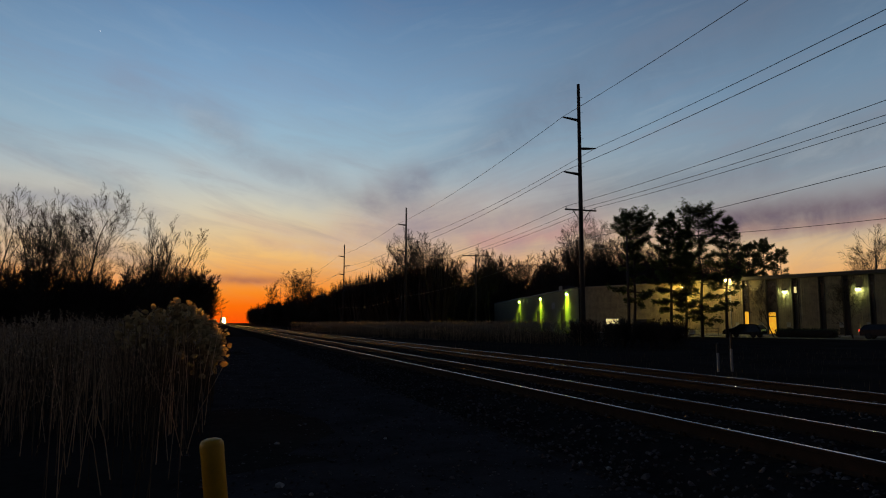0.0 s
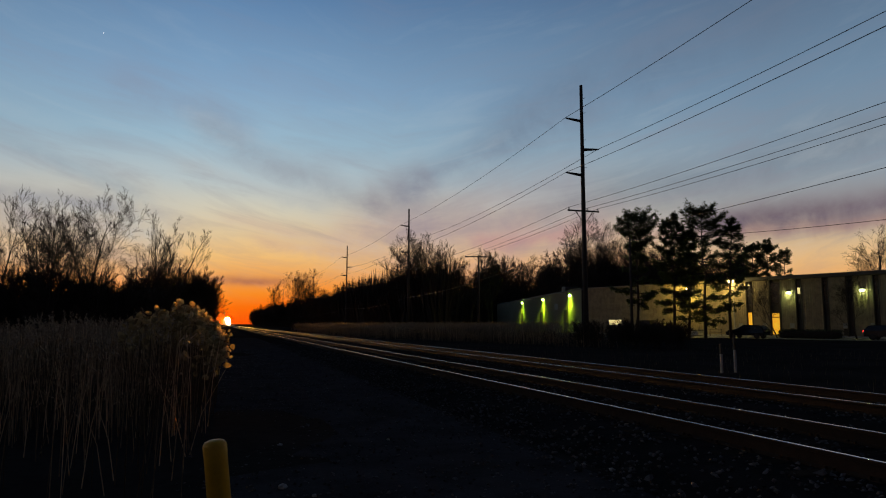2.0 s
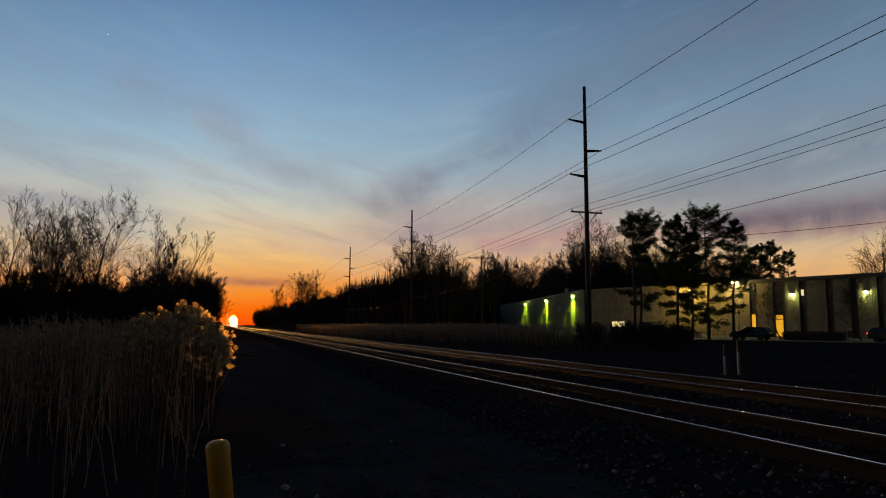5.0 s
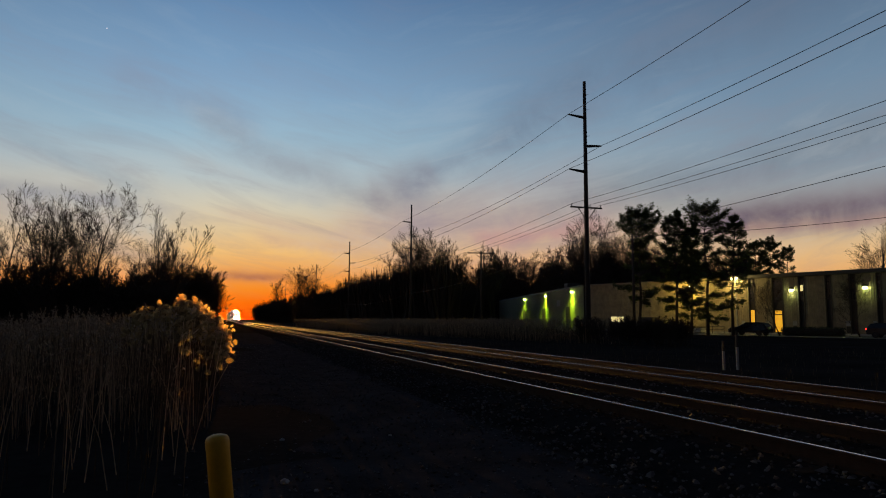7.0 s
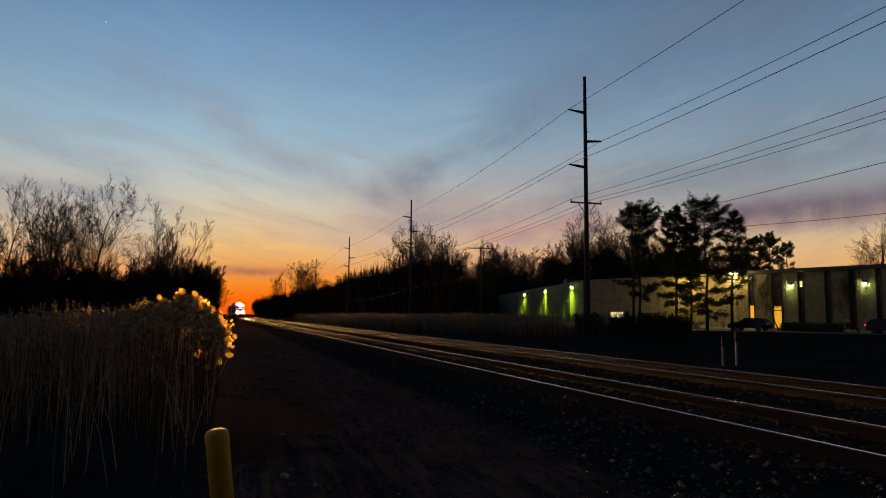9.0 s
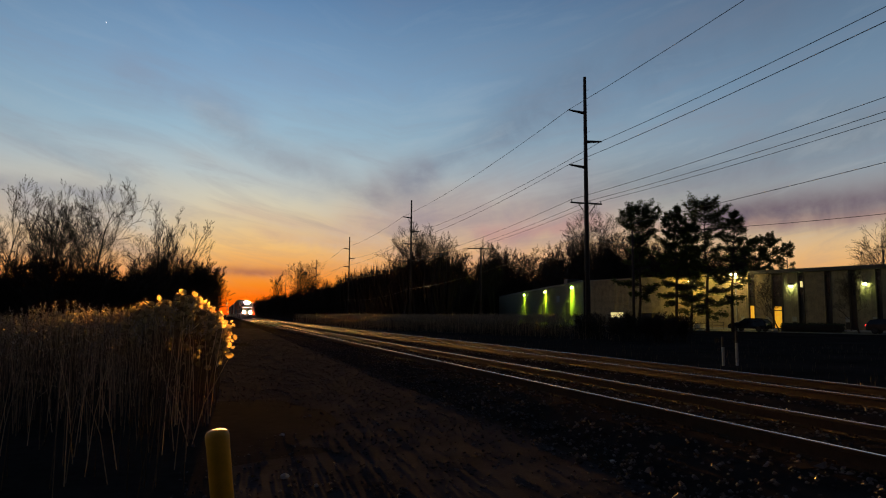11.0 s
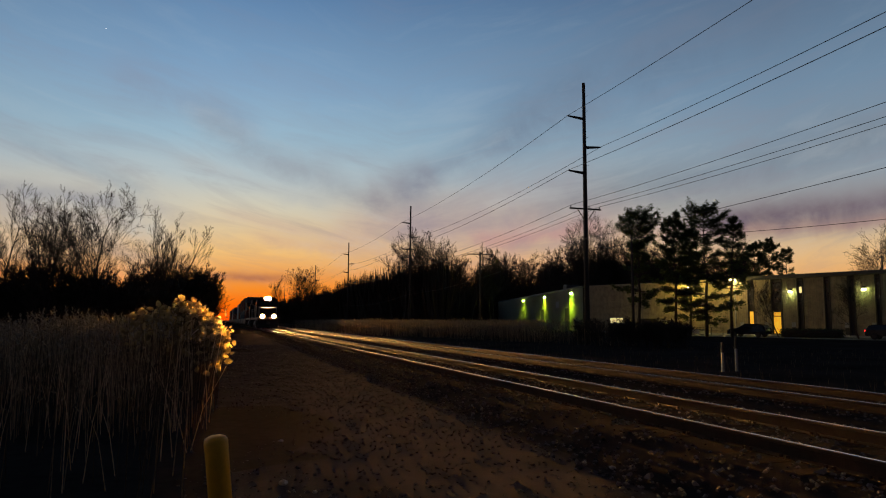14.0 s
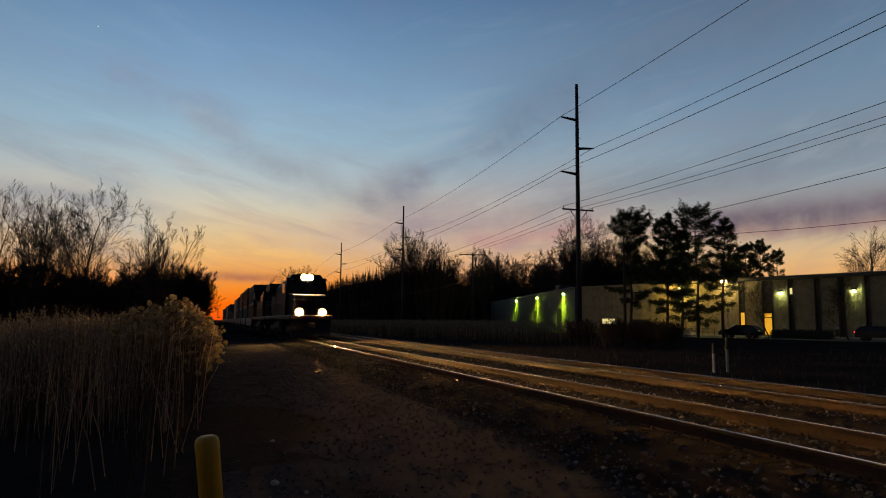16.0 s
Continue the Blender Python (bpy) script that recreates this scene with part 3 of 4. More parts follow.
    for x in (5.9, 27.0, 50.0):
        Build().tube([(x + 3.0, 0.12, 0.0), (x + 3.0, 0.12, ROOF_Z - 0.3)], [0.09, 0.09], 6).object("downspout", M_DARK, side)
        Build().box(x + 3.4, 0.06, 0.3, x + 6.2, 0.1, 4.2, bevel=0.01).object("loading_door", M_DARK, side)
    Build().box(16.6, 0.06, 4.4, 19.2, 0.11, 5.6, bevel=0.02).object("sign_plate", M_CONC, side, "pale unlit sign plate")

    out = pose(0, 0, 0, 0, 0, 180)
    for x in (6.9, 29.1, 52.9):
        wall_lamp("wall_lamp", B_POSE @ Matrix.Translation((x, 0.06, 6.9)) @ out, M_GREENLAMP, (0.66, 1.0, 0.03), 2800, "yellow-green lamp glowing high on the warehouse wall", 1.1, 150)
    wall_lamp("wall_lamp", A_POSE @ Matrix.Translation((19.95, -0.06, 6.75)), M_WARMLAMP, (1.0, 0.76, 0.14), 850, "warm yellow lamp glowing behind the pines", 2.0)
    wall_lamp("wall_lamp", A_POSE @ Matrix.Translation((26.7, -0.46, 7.5)), M_WARMLAMP, (1.0, 0.76, 0.18), 240, "small warm flood lamp at the corner of the eaves", 1.3)
    wall_lamp("wall_lamp", A_POSE @ Matrix.Translation((27.5, -0.46, 7.5)), M_WARMLAMP, (1.0, 0.72, 0.26), 170, "small warm flood lamp under the roof edge", 2.0)
    for x in (34.6, 43.3):
        wall_lamp("wall_lamp", A_POSE @ Matrix.Translation((x, -0.06, 5.7)), M_WHITELAMP, (0.72, 1.0, 0.2), 16, "greenish white lamp glowing on the front wall")


building()

# ---- trees ----


def skeleton(rng, levels, kids, stems=1, fan=0.0, first=0.3, ratio=0.5, spread=0.75, wander=0.09):
    """Branches of a bare tree about one unit high: (level, points, radii)."""
    out = []

    def grow(p, d, length, r, level):
        steps = (9, 6, 4, 3, 2)[min(level, 4)]
        pts, rad = [p.copy()], [r]
        q, v = p.copy(), d.copy()
        for i in range(steps):
            lift = 0.05 if level == 0 else 0.13 if level < 3 else 0.07
            v = (v + Vector((rng.gauss(0, wander), rng.gauss(0, wander), lift))).normalized()
            q = q + v * (length / steps)
            pts.append(q.copy())
            rad.append(r * (1 - 0.78 * (i + 1) / steps))
        out.append((level, pts, rad))
        if level >= levels:
            return
        n = kids[min(level, len(kids) - 1)]
        for k in range(n):
            t = first + (1 - first) * (k + rng.random() * 0.8) / n if level == 0 else 0.22 + 0.76 * (k + rng.random()) / n
            i = min(int(t * steps), steps - 1)
            base = pts[i].lerp(pts[i + 1], t * steps - i)
            axis = (pts[i + 1] - pts[i]).normalized()
            a = rng.uniform(0, 2 * math.pi) if level else k * 2.4 + rng.uniform(-0.5, 0.5)
            o = Matrix.Rotation(a, 3, axis) @ axis.orthogonal().normalized()
            ang = spread * rng.uniform(0.65, 1.2)
            w = (axis * math.cos(ang) + o * math.sin(ang)).normalized()
            size = length * rng.uniform(0.75, 1.2) * (ratio if level == 0 else 0.52 if level == 1 else 0.5) * (1.2 - (0.6 if level == 0 else 0.45) * t)
            grow(base, w, size, rad[i] * rng.uniform(0.42, 0.6), level + 1)

    for k in range(stems):
        a = 2.4 * k + rng.uniform(-0.4, 0.4)
        tilt = fan * rng.uniform(0.35, 1.1)
        d = Vector((math.cos(a) * tilt, math.sin(a) * tilt, 1)).normalized()
        foot = Vector((math.cos(a), math.sin(a), 0)) * (0.012 if stems > 1 else 0) + Vector((0, 0, -0.015))
        grow(foot, d, rng.uniform(0.72, 0.95), 0.0105 if stems > 1 else 0.0135, 0)
    return out


def bare_tree_meshes(seed, height, levels=4, kids=(8, 5, 4, 3), stems=1, fan=0.0, first=0.3, ratio=0.5, spread=0.75, twig=0.008, wander=0.09):
    rng = random.Random(seed)
    trunk, crown = Build(), Build()
    limbs = skeleton(rng, levels, kids, stems, fan, first, ratio, spread, wander)
    k = height / max(p.z for _, pts, _ in limbs for p in pts)
    for level, pts, rad in limbs:
        pts, rad = [p * k for p in pts], [max(r * k, twig) for r in rad]
        if level == 0:
            trunk.tube(pts, rad, 8)
        elif level == 1:
            trunk.tube(pts, rad, 5, False)
        else:
            crown.tube(pts, rad, 3, False)
    return trunk.mesh("trunk", M_BARK, True), crown.mesh("crown", M_TWIG)


def tree_from(meshes, m, words, group=""):
    t = thing("bare_tree", words, "tree", m, group=group)
    part("trunk", meshes[0], t)
    part("crown", meshes[1], t)
    return t


def scaled(x, y, z, rz, s, sz=None):
    return Matrix.LocRotScale((x, y, z), Euler((0, 0, rz)), (s, s, sz or s))


# all built 10 m high
VASE = [bare_tree_meshes(61, 10, 4, (8, 6, 4, 4), 6, 0.5, 0.3, 0.42, 0.6, 0.006), bare_tree_meshes(62, 10, 4, (8, 5, 4, 4), 6, 0.46, 0.2, 0.36, 0.5, 0.006)]
TALL = [bare_tree_meshes(63, 10, 4, (13, 8, 5, 4), 2, 0.1, 0.25, 0.46, 0.72, 0.006, 0.1), bare_tree_meshes(64, 10, 4, (12, 7, 5, 4), 1, 0, 0.25, 0.5, 0.75, 0.006, 0.1)]
WOOD = [bare_tree_meshes(20 + k, 10, 4, (13, 7, 4, 4), 1 + k % 2, 0.12, 0.35, 0.42, 0.6, 0.009, 0.07) for k in range(4)]
BROAD = [bare_tree_meshes(70 + k, 10, 4, (13, 8, 5, 4), 1 + k, 0.12, 0.25, 0.56, 0.75, 0.0075, 0.1) for k in range(2)]
BRUSH = [bare_tree_meshes(40 + k, 4.6, 3, (9, 7, 5), 6, 0.45, 0.06, 0.46, 0.7, 0.011, 0.12) for k in range(3)]


def shrub(k, m, words, group):
    t = thing("shrub", words, "shrub", m, group=group)
    part("trunk", BRUSH[k][0], t)
    part("crown", BRUSH[k][1], t)


def woods():
    rng = random.Random(5)
    words = "tall bare winter tree, a dark silhouette against the afterglow"
    for kind, x, y, h, turn in ((VASE[0], -15.8, 68.0, 13.6, 0.3), (TALL[0], -10.9, 65.0, 13.6, 1.0), (VASE[0], -19.8, 66.0, 13.2, 2.2), (TALL[1], -13.4, 70.0, 11.6, 4.0),
                                (VASE[1], -5.6, 67.5, 12.2, 1.2), (TALL[1], -8.0, 74.0, 9.6, 5.0), (TALL[0], -6.9, 82.0, 10.0, 2.0), (VASE[1], -24, 66, 12.0, 3.0), (VASE[0], -29, 66, 12.0, 2.0)):
        tree_from(kind, scaled(x, y, 0, turn, h / 10), words, "bare trees beside the reeds")
    # the tallest crowns over the far woods: bearing, distance, height
    for k, (a, r, h, kind) in enumerate(((14.3, 140, 20.5, BROAD[0]), (16.3, 138, 20.6, BROAD[1]), (18.6, 143, 19.4, WOOD[1]), (20.0, 146, 19.0, WOOD[2]), (21.9, 150, 18.2, WOOD[3]),
                                         (30.6, 165, 28.0, BROAD[0]), (32.4, 170, 27.0, BROAD[1]), (5.8, 330, 28.0, BROAD[1]), (3.9, 360, 24.0, WOOD[0]), (50.4, 112, 15.5, BROAD[0]))):
        tree_from(kind, scaled(r * math.sin(radians(a)), r * math.cos(radians(a)), 0, 1.7 * k, h / 10), words, "tall trees over the woods")
    brush = "dense leafless thicket of dark twigs"
    for i in range(105):
        y = 46 + 50 * rng.random()
        x = -2.8 - 36 * rng.random() ** 1.3 - max(0, 72 - y) * 0.10
        shrub(i % 3, scaled(x, y, 0, rng.uniform(0, 6.3), rng.uniform(0.85, 1.28)), brush, "thicket beside the line")
    for x, y, s in ((-2.6, 74, 1.6), (-3.6, 76, 1.7), (-2.3, 79, 1.5), (-4.9, 74, 1.6), (-2.4, 84, 1.5), (-3.4, 88, 1.6), (-2.9, 95, 1.5), (-4.4, 84, 1.6), (-3.0, 77, 1.65), (-2.6, 90, 1.5)):
        shrub(int(x * 10) % 3, scaled(x, y, 0, x * 7, s), brush, "thicket beside the line")
    # woods on the far side of the line; short of the warehouse they stand behind it
    for i in range(230):
        k = i / 230
        y = 100 + 560 * k ** 1.6 + rng.uniform(-6, 6)
        x = 43 - 19 * min(1, max(0, (y - 130) / 230)) + abs(rng.gauss(0, 10))
        if math.degrees(math.atan2(x, y)) > 18.6:
            k = rng.uniform(17.5, 42)
            r = rng.uniform(190, 225) if k > 25 else rng.uniform(228, 270)
            x, y = r * math.sin(radians(k)), r * math.cos(radians(k))
            s = r / 215 * rng.uniform(2.0, 2.65)
        else:
            s = rng.uniform(1.15, 1.62)
        tree_from(WOOD[i % 4], scaled(x, y, 0, rng.uniform(0, 6.3), s), words, "woods beyond the power line")
    for i in range(165):
        y = 102 + 480 * rng.random() ** 1.6
        x = 38 - 16 * min(1, max(0, (y - 130) / 230)) + 22 * rng.random()
        s = rng.uniform(1.9, 2.7)
        if math.degrees(math.atan2(x, y)) > 18.0:
            k = rng.uniform(17, 42)
            r = rng.uniform(180, 215) if k > 25 else rng.uniform(222, 260)
            x, y = r * math.sin(radians(k)), r * math.cos(radians(k))
            s *= r / 135
        shrub(i % 3, scaled(x, y, 0, rng.uniform(0, 6.3), s), brush, "thicket under the woods")
    for i in range(15):
        a = radians(28.5 + 0.55 * i + rng.uniform(-0.4, 0.4))
        r = rng.uniform(150, 180)
        tree_from(WOOD[i % 4], scaled(r * math.sin(a), r * math.cos(a), 0, i * 1.3, rng.uniform(1.75, 2.2)), words, "trees behind the building")
        shrub(i % 3, scaled(r * math.sin(a) * 0.97, r * math.cos(a) * 0.97, 0, i, rng.uniform(2.4, 3.2)), brush, "thicket under the woods")
    for x, y, s in ((84, 96, 0.9), (90, 90, 0.8), (96, 78, 0.75), (99, 70, 0.8), (92, 58, 0.95), (100, 56, 0.9), (86, 50, 0.95)):
        tree_from(WOOD[int(x) % 4], scaled(x, y, 0, rng.uniform(0, 6.3), s * 1.15), words, "trees behind the building")
    for x, y, s in ((60.2, 62.8, 0.74), (64.0, 55.8, 0.74)):
        tree_from(BROAD[0], scaled(x, y, 0, 2 * x, s), "young bare tree planted before the front wall", "young trees at the building")


def far_woods():
    """Dark massed undergrowth far off, blade by blade."""
    rng = random.Random(77)
    b = Build()
    for i in range(42000):
        k = rng.random()
        if i % 3:
            x, y = 66 - 26 * k + rng.uniform(0, 20), 190 + 800 * k ** 1.5
            if math.degrees(math.atan2(x, y)) > 21:
                x, y = x + 45, y + 60
        else:
            y = 100 + 400 * k
            x = -3 - 0.028 * y - 60 * rng.random()
        if i % 9 in (4, 7):
            y = 122 + 90 * k
            x = 44 - 0.05 * y + 0.3 * rng.uniform(0, 20)
            if math.degrees(math.atan2(x, y)) > 18:
                continue
        if i % 9 == 1:
            k = radians(rng.uniform(16.5, 28))
            r = rng.uniform(225, 280)
            x, y = r * math.sin(k), r * math.cos(k)
        h, w, a = rng.triangular(2.5, 9.5, 5.5) * (1.9 if i % 9 == 1 else 1.0 if x < 0 else 1.7), rng.uniform(0.06, 0.24) * (1 + y / 250), rng.uniform(0, 3.14)
        c, s, tilt = math.cos(a) * w, math.sin(a) * w, rng.gauss(0, 1.1)
        b.put([(x - c, y - s, -0.2), (x + c, y + s, -0.2), (x + c * 0.4 + tilt * 0.75, y + s * 0.4, h * 0.8), (x + tilt, y, h)], [(0, 1, 2, 3)])
    tagged(b.object("far_woods", M_TWIG), "dark massed undergrowth of the far woods", "woods", kind="stuff")


def bank_bushes():
    rng = random.Random(6)
    for i in range(26):
        a = radians(rng.uniform(29, 39))
        r = rng.uniform(46, 58)
        shrub(i % 3, scaled(r * math.sin(a), r * math.cos(a), 0, i, rng.uniform(0.28, 0.45)), "low dark bush on the bank before the building", "bushes on the bank")


def pine(seed, height, whorls, lean=0.0):
    """A pine from its whorls of boughs: (height, reach), both as shares of the tree's height."""
    rng = random.Random(seed)
    trunk, limbs, needles = Build(), Build(), Build()
    pts = [Vector((rng.gauss(0, 0.07) + lean * (k / 8) ** 2 * height, rng.gauss(0, 0.07), height * k / 8 - 0.2 * (k == 0))) for k in range(9)]
    trunk.tube(pts, [height * 0.0135 * (1 - 0.108 * k) for k in range(9)], 8)

    def tuft(c, up, size):
        for f in range(7):
            w = (Vector((rng.gauss(0, 1), rng.gauss(0, 1), rng.gauss(0.2, 0.5))) + up).normalized() * size * rng.uniform(0.6, 1.2)
            s = w.orthogonal().normalized() * 0.028
            needles.put([c - s, c + s, c + w], [(0, 1, 2)])

    turn = rng.uniform(0, 6.28)
    for share, reach in whorls:
        n = 7 if share > 0.6 else 6
        turn += 0.9 + rng.uniform(-0.3, 0.3)
        for k in range(n):
            if rng.random() < 0.1:
                continue
            h = min(share + rng.uniform(-0.04, 0.03), 0.995) * 8
            i = min(int(h), 7)
            base = pts[i].lerp(pts[i + 1], h - i)
            a = turn + k * 6.283 / n + rng.uniform(-0.35, 0.35)
            long = reach * height * rng.uniform(0.6, 1.12)
            out = Vector((math.cos(a), math.sin(a), 0))
            across = Vector((-out.y, out.x, 0))
            rise = (share - 0.45) * 0.9 + rng.uniform(-0.16, 0.16)
            bough = [base + out * long * u + Vector((0, 0, long * (rise * u + 0.22 * u * u - 0.12 * u))) for u in (0, 0.35, 0.7, 1.0)]
            limbs.tube(bough, [0.05, 0.038, 0.022, 0.01], 4, False)
            for j in range(int(16 + long * 20)):
                u = rng.uniform(0.3, 1.0)
                q = u * 3
                m = min(int(q), 2)
                c = bough[m].lerp(bough[m + 1], q - m)
                side = rng.uniform(-1, 1) * (0.16 + 0.34 * long * (1.05 - u))
                tip = c + across * side + out * abs(side) * 0.5 + Vector((0, 0, 0.06 + rng.gauss(0, 0.15) - 0.2 * abs(side) * (share < 0.6)))
                if j % 3 == 0:
                    limbs.tube([c, tip], [0.012, 0.006], 3, False)
                for g in range(2):
                    tuft(tip + Vector((rng.gauss(0, 0.08), rng.gauss(0, 0.08), rng.gauss(0, 0.05))), out * 0.5 + Vector((0, 0, 0.5)), 0.24)
    return trunk.mesh("trunk", M_BARK, True), limbs.mesh("limbs", M_BARK), needles.mesh("needles", M_NEEDLE)


def pines():
    flat = [(0.30, 0.10), (0.37, 0.20), (0.47, 0.09), (0.56, 0.11), (0.63, 0.10), (0.70, 0.09), (0.76, 0.13), (0.81, 0.19), (0.85, 0.22), (0.89, 0.22), (0.925, 0.19), (0.955, 0.15), (0.985, 0.09)]
    layered = [(0.22, 0.13), (0.30, 0.17), (0.38, 0.15), (0.46, 0.19), (0.54, 0.15), (0.62, 0.17), (0.70, 0.15), (0.77, 0.14), (0.83, 0.13), (0.89, 0.12), (0.94, 0.09), (0.98, 0.05)]
    broad = [(0.16, 0.17), (0.24, 0.20), (0.32, 0.21), (0.40, 0.17), (0.48, 0.21), (0.56, 0.18), (0.64, 0.20), (0.72, 0.16), (0.79, 0.20), (0.86, 0.20), (0.91, 0.18), (0.955, 0.14), (0.985, 0.09)]
    slim = [(0.3, 0.12), (0.42, 0.13), (0.52, 0.12), (0.61, 0.13), (0.69, 0.11), (0.76, 0.12), (0.83, 0.10), (0.89, 0.11), (0.95, 0.08), (0.985, 0.05)]
    for seed, a, r, h, turn, whorls, lean, words in (
            (3, 33.75, 80, 13.6, 0.4, flat, 0.0, "tall white pine with a flat dark crown"), (8, 36.55, 82, 13.7, 1.1, layered, 0.0, "dark pine with layered boughs"),
            (15, 38.75, 83, 14.4, 0.0, broad, 0.0, "tall dark pine with broad boughs"), (16, 40.6, 84, 13.3, 0.0, slim, 0.05, "dark pine leaning to one side with upswept boughs"),
            (18, 37.6, 88, 12.6, 2.0, slim, -0.02, "dark pine with layered boughs"), (21, 42.3, 135, 15.8, 1.0, layered, 0.0, "dark pine rising behind the roof"),
            (22, 43.3, 137, 16.4, 2.0, layered, 0.0, "dark pine rising behind the roof"), (23, 44.5, 136, 14.6, 3.0, slim, 0.0, "slim dark pine rising behind the roof")):
        t = thing("pine_tree", words, "pine tree", scaled(r * math.sin(radians(a)), r * math.cos(radians(a)), 0, turn, 1), group="pines before the building")
        for name, me in zip(("trunk", "bough", "crown"), pine(seed, h, whorls, lean)):
            ob = part(name, me, t)
            if name != "trunk":
                ob["kind"] = "stuff"


woods()
far_woods()
bank_bushes()
pines()

# ---- reeds ----


def reed_bed(name, seed, n, where, words, height=(1.5, 2.1), width=0.006, plumes=0.55, leaves=2, plume=1.0, mat=None):
    rng = random.Random(seed)
    stems, tops = Build(), Build()
    for i in range(n):
        x, y = where(rng)
        h = rng.uniform(*height) if height else reed_height(y, rng) + 0.22 * noise.noise((x * 0.9, y * 0.35, 2.0)) - 0.055 * max(0, -1.6 - x)
        a, lean = rng.uniform(0, 6.283), abs(rng.gauss(0, 0.15 if y > 9 else 0.2)) * h
        tip = Vector((x + math.cos(a) * lean, y + math.sin(a) * lean, h))
        mid = Vector((x, y, 0)).lerp(tip, 0.5) - Vector((math.cos(a), math.sin(a), 0)) * lean * 0.15
        stems.tube([(x, y, -0.05), mid, tip], [width, width * 0.8, width * 0.35], 3, False)
        for k in range(leaves if y > 10.5 else 0):
            b = rng.uniform(0, 6.283)
            p = Vector((x, y, 0)).lerp(tip, rng.uniform(0.25, 0.9))
            w = Vector((math.cos(b), math.sin(b), rng.uniform(0.1, 0.9))) * rng.uniform(0.18, 0.42)
            s = Vector((-math.sin(b), math.cos(b), 0)) * width * 1.3
            q = p + w * 0.6
            stems.put([p - s, p + s, q + s * 0.8, q - s * 0.8, p + w - Vector((0, 0, 0.07))], [(0, 1, 2, 3), (3, 2, 4)])
        if rng.random() < (plumes if y > 10.5 else plumes * 0.12):
            up = (tip - mid).normalized()
            side = Vector((math.cos(a), math.sin(a), -0.3))
            c = tip + up * 0.02
            size = rng.uniform(0.13, 0.24) * plume
            for k in range(10):
                q = c + up * size * k / 10 + Vector((rng.gauss(0, 1), rng.gauss(0, 1), 0)) * 0.006
                w = (up * 0.5 + side * rng.uniform(0.1, 0.6) + Vector((rng.gauss(0, 0.5), rng.gauss(0, 0.5), rng.gauss(0, 0.2)))).normalized() * size * rng.uniform(0.25, 0.5) * (1.2 - 0.08 * k)
                s = w.orthogonal().normalized() * 0.012 * plume
                tops.put([q, q + w * 0.5 + s, q + w, q + w * 0.5 - s], [(0, 1, 2, 3)])
    bed = tagged(stems.object(name, mat or M_REED), words, "reeds", kind="stuff")
    if tops.v:
        tops.object("plumes", M_PLUME, bed, "feathery tan seed plumes")


def edge_x(y):
    return min(-0.45 + 0.034 * y, -0.02)


def near_reeds(rng):
    while True:
        y = 6.2 + 34 * rng.random() ** 0.82
        x = edge_x(y) - (2.4 + 0.36 * y) * rng.random() ** 1.1 - 0.05
        if y > 21 and x > -0.35 - 0.01 * y or y < 9.8 and rng.random() > 0.3:
            continue
        if not (11.0 < y < 21.0 and x > edge_x(y) - 1.1):
            return x, y


def reed_height(y, rng):
    return rng.uniform(0.9, 1.32) + min(0.32, max(0, y - 7) * 0.035)


def verge_reeds(rng):
    while True:
        y = 24 + 130 * rng.random() ** 1.3
        x = rng.uniform(14.5 + 0.26 * max(0, 78 - y), 30 + 0.06 * y)
        if math.atan2(x, y) < radians(28 + rng.gauss(0, 2.5)):
            return x, y


def grass_tufts(rng):
    y = 5 + 60 * rng.random()
    return rng.uniform(13.5, 34), y


reed_bed("dead_grass", 23, 2600, grass_tufts, "low dark dead grass beyond the far track", (0.08, 0.24), 0.007, 0.0, 0, 1.0, M_DEAD)
reed_bed("reed_bed", 21, 6500, near_reeds, "dense stand of dry tan reeds with feathery plumes", None, 0.0055, 0.5, 2)
reed_bed("verge_reeds", 22, 9000, verge_reeds, "low band of dry reeds and weeds beyond the tracks", (0.8, 1.5), 0.009, 0.9, 2, 1.9)



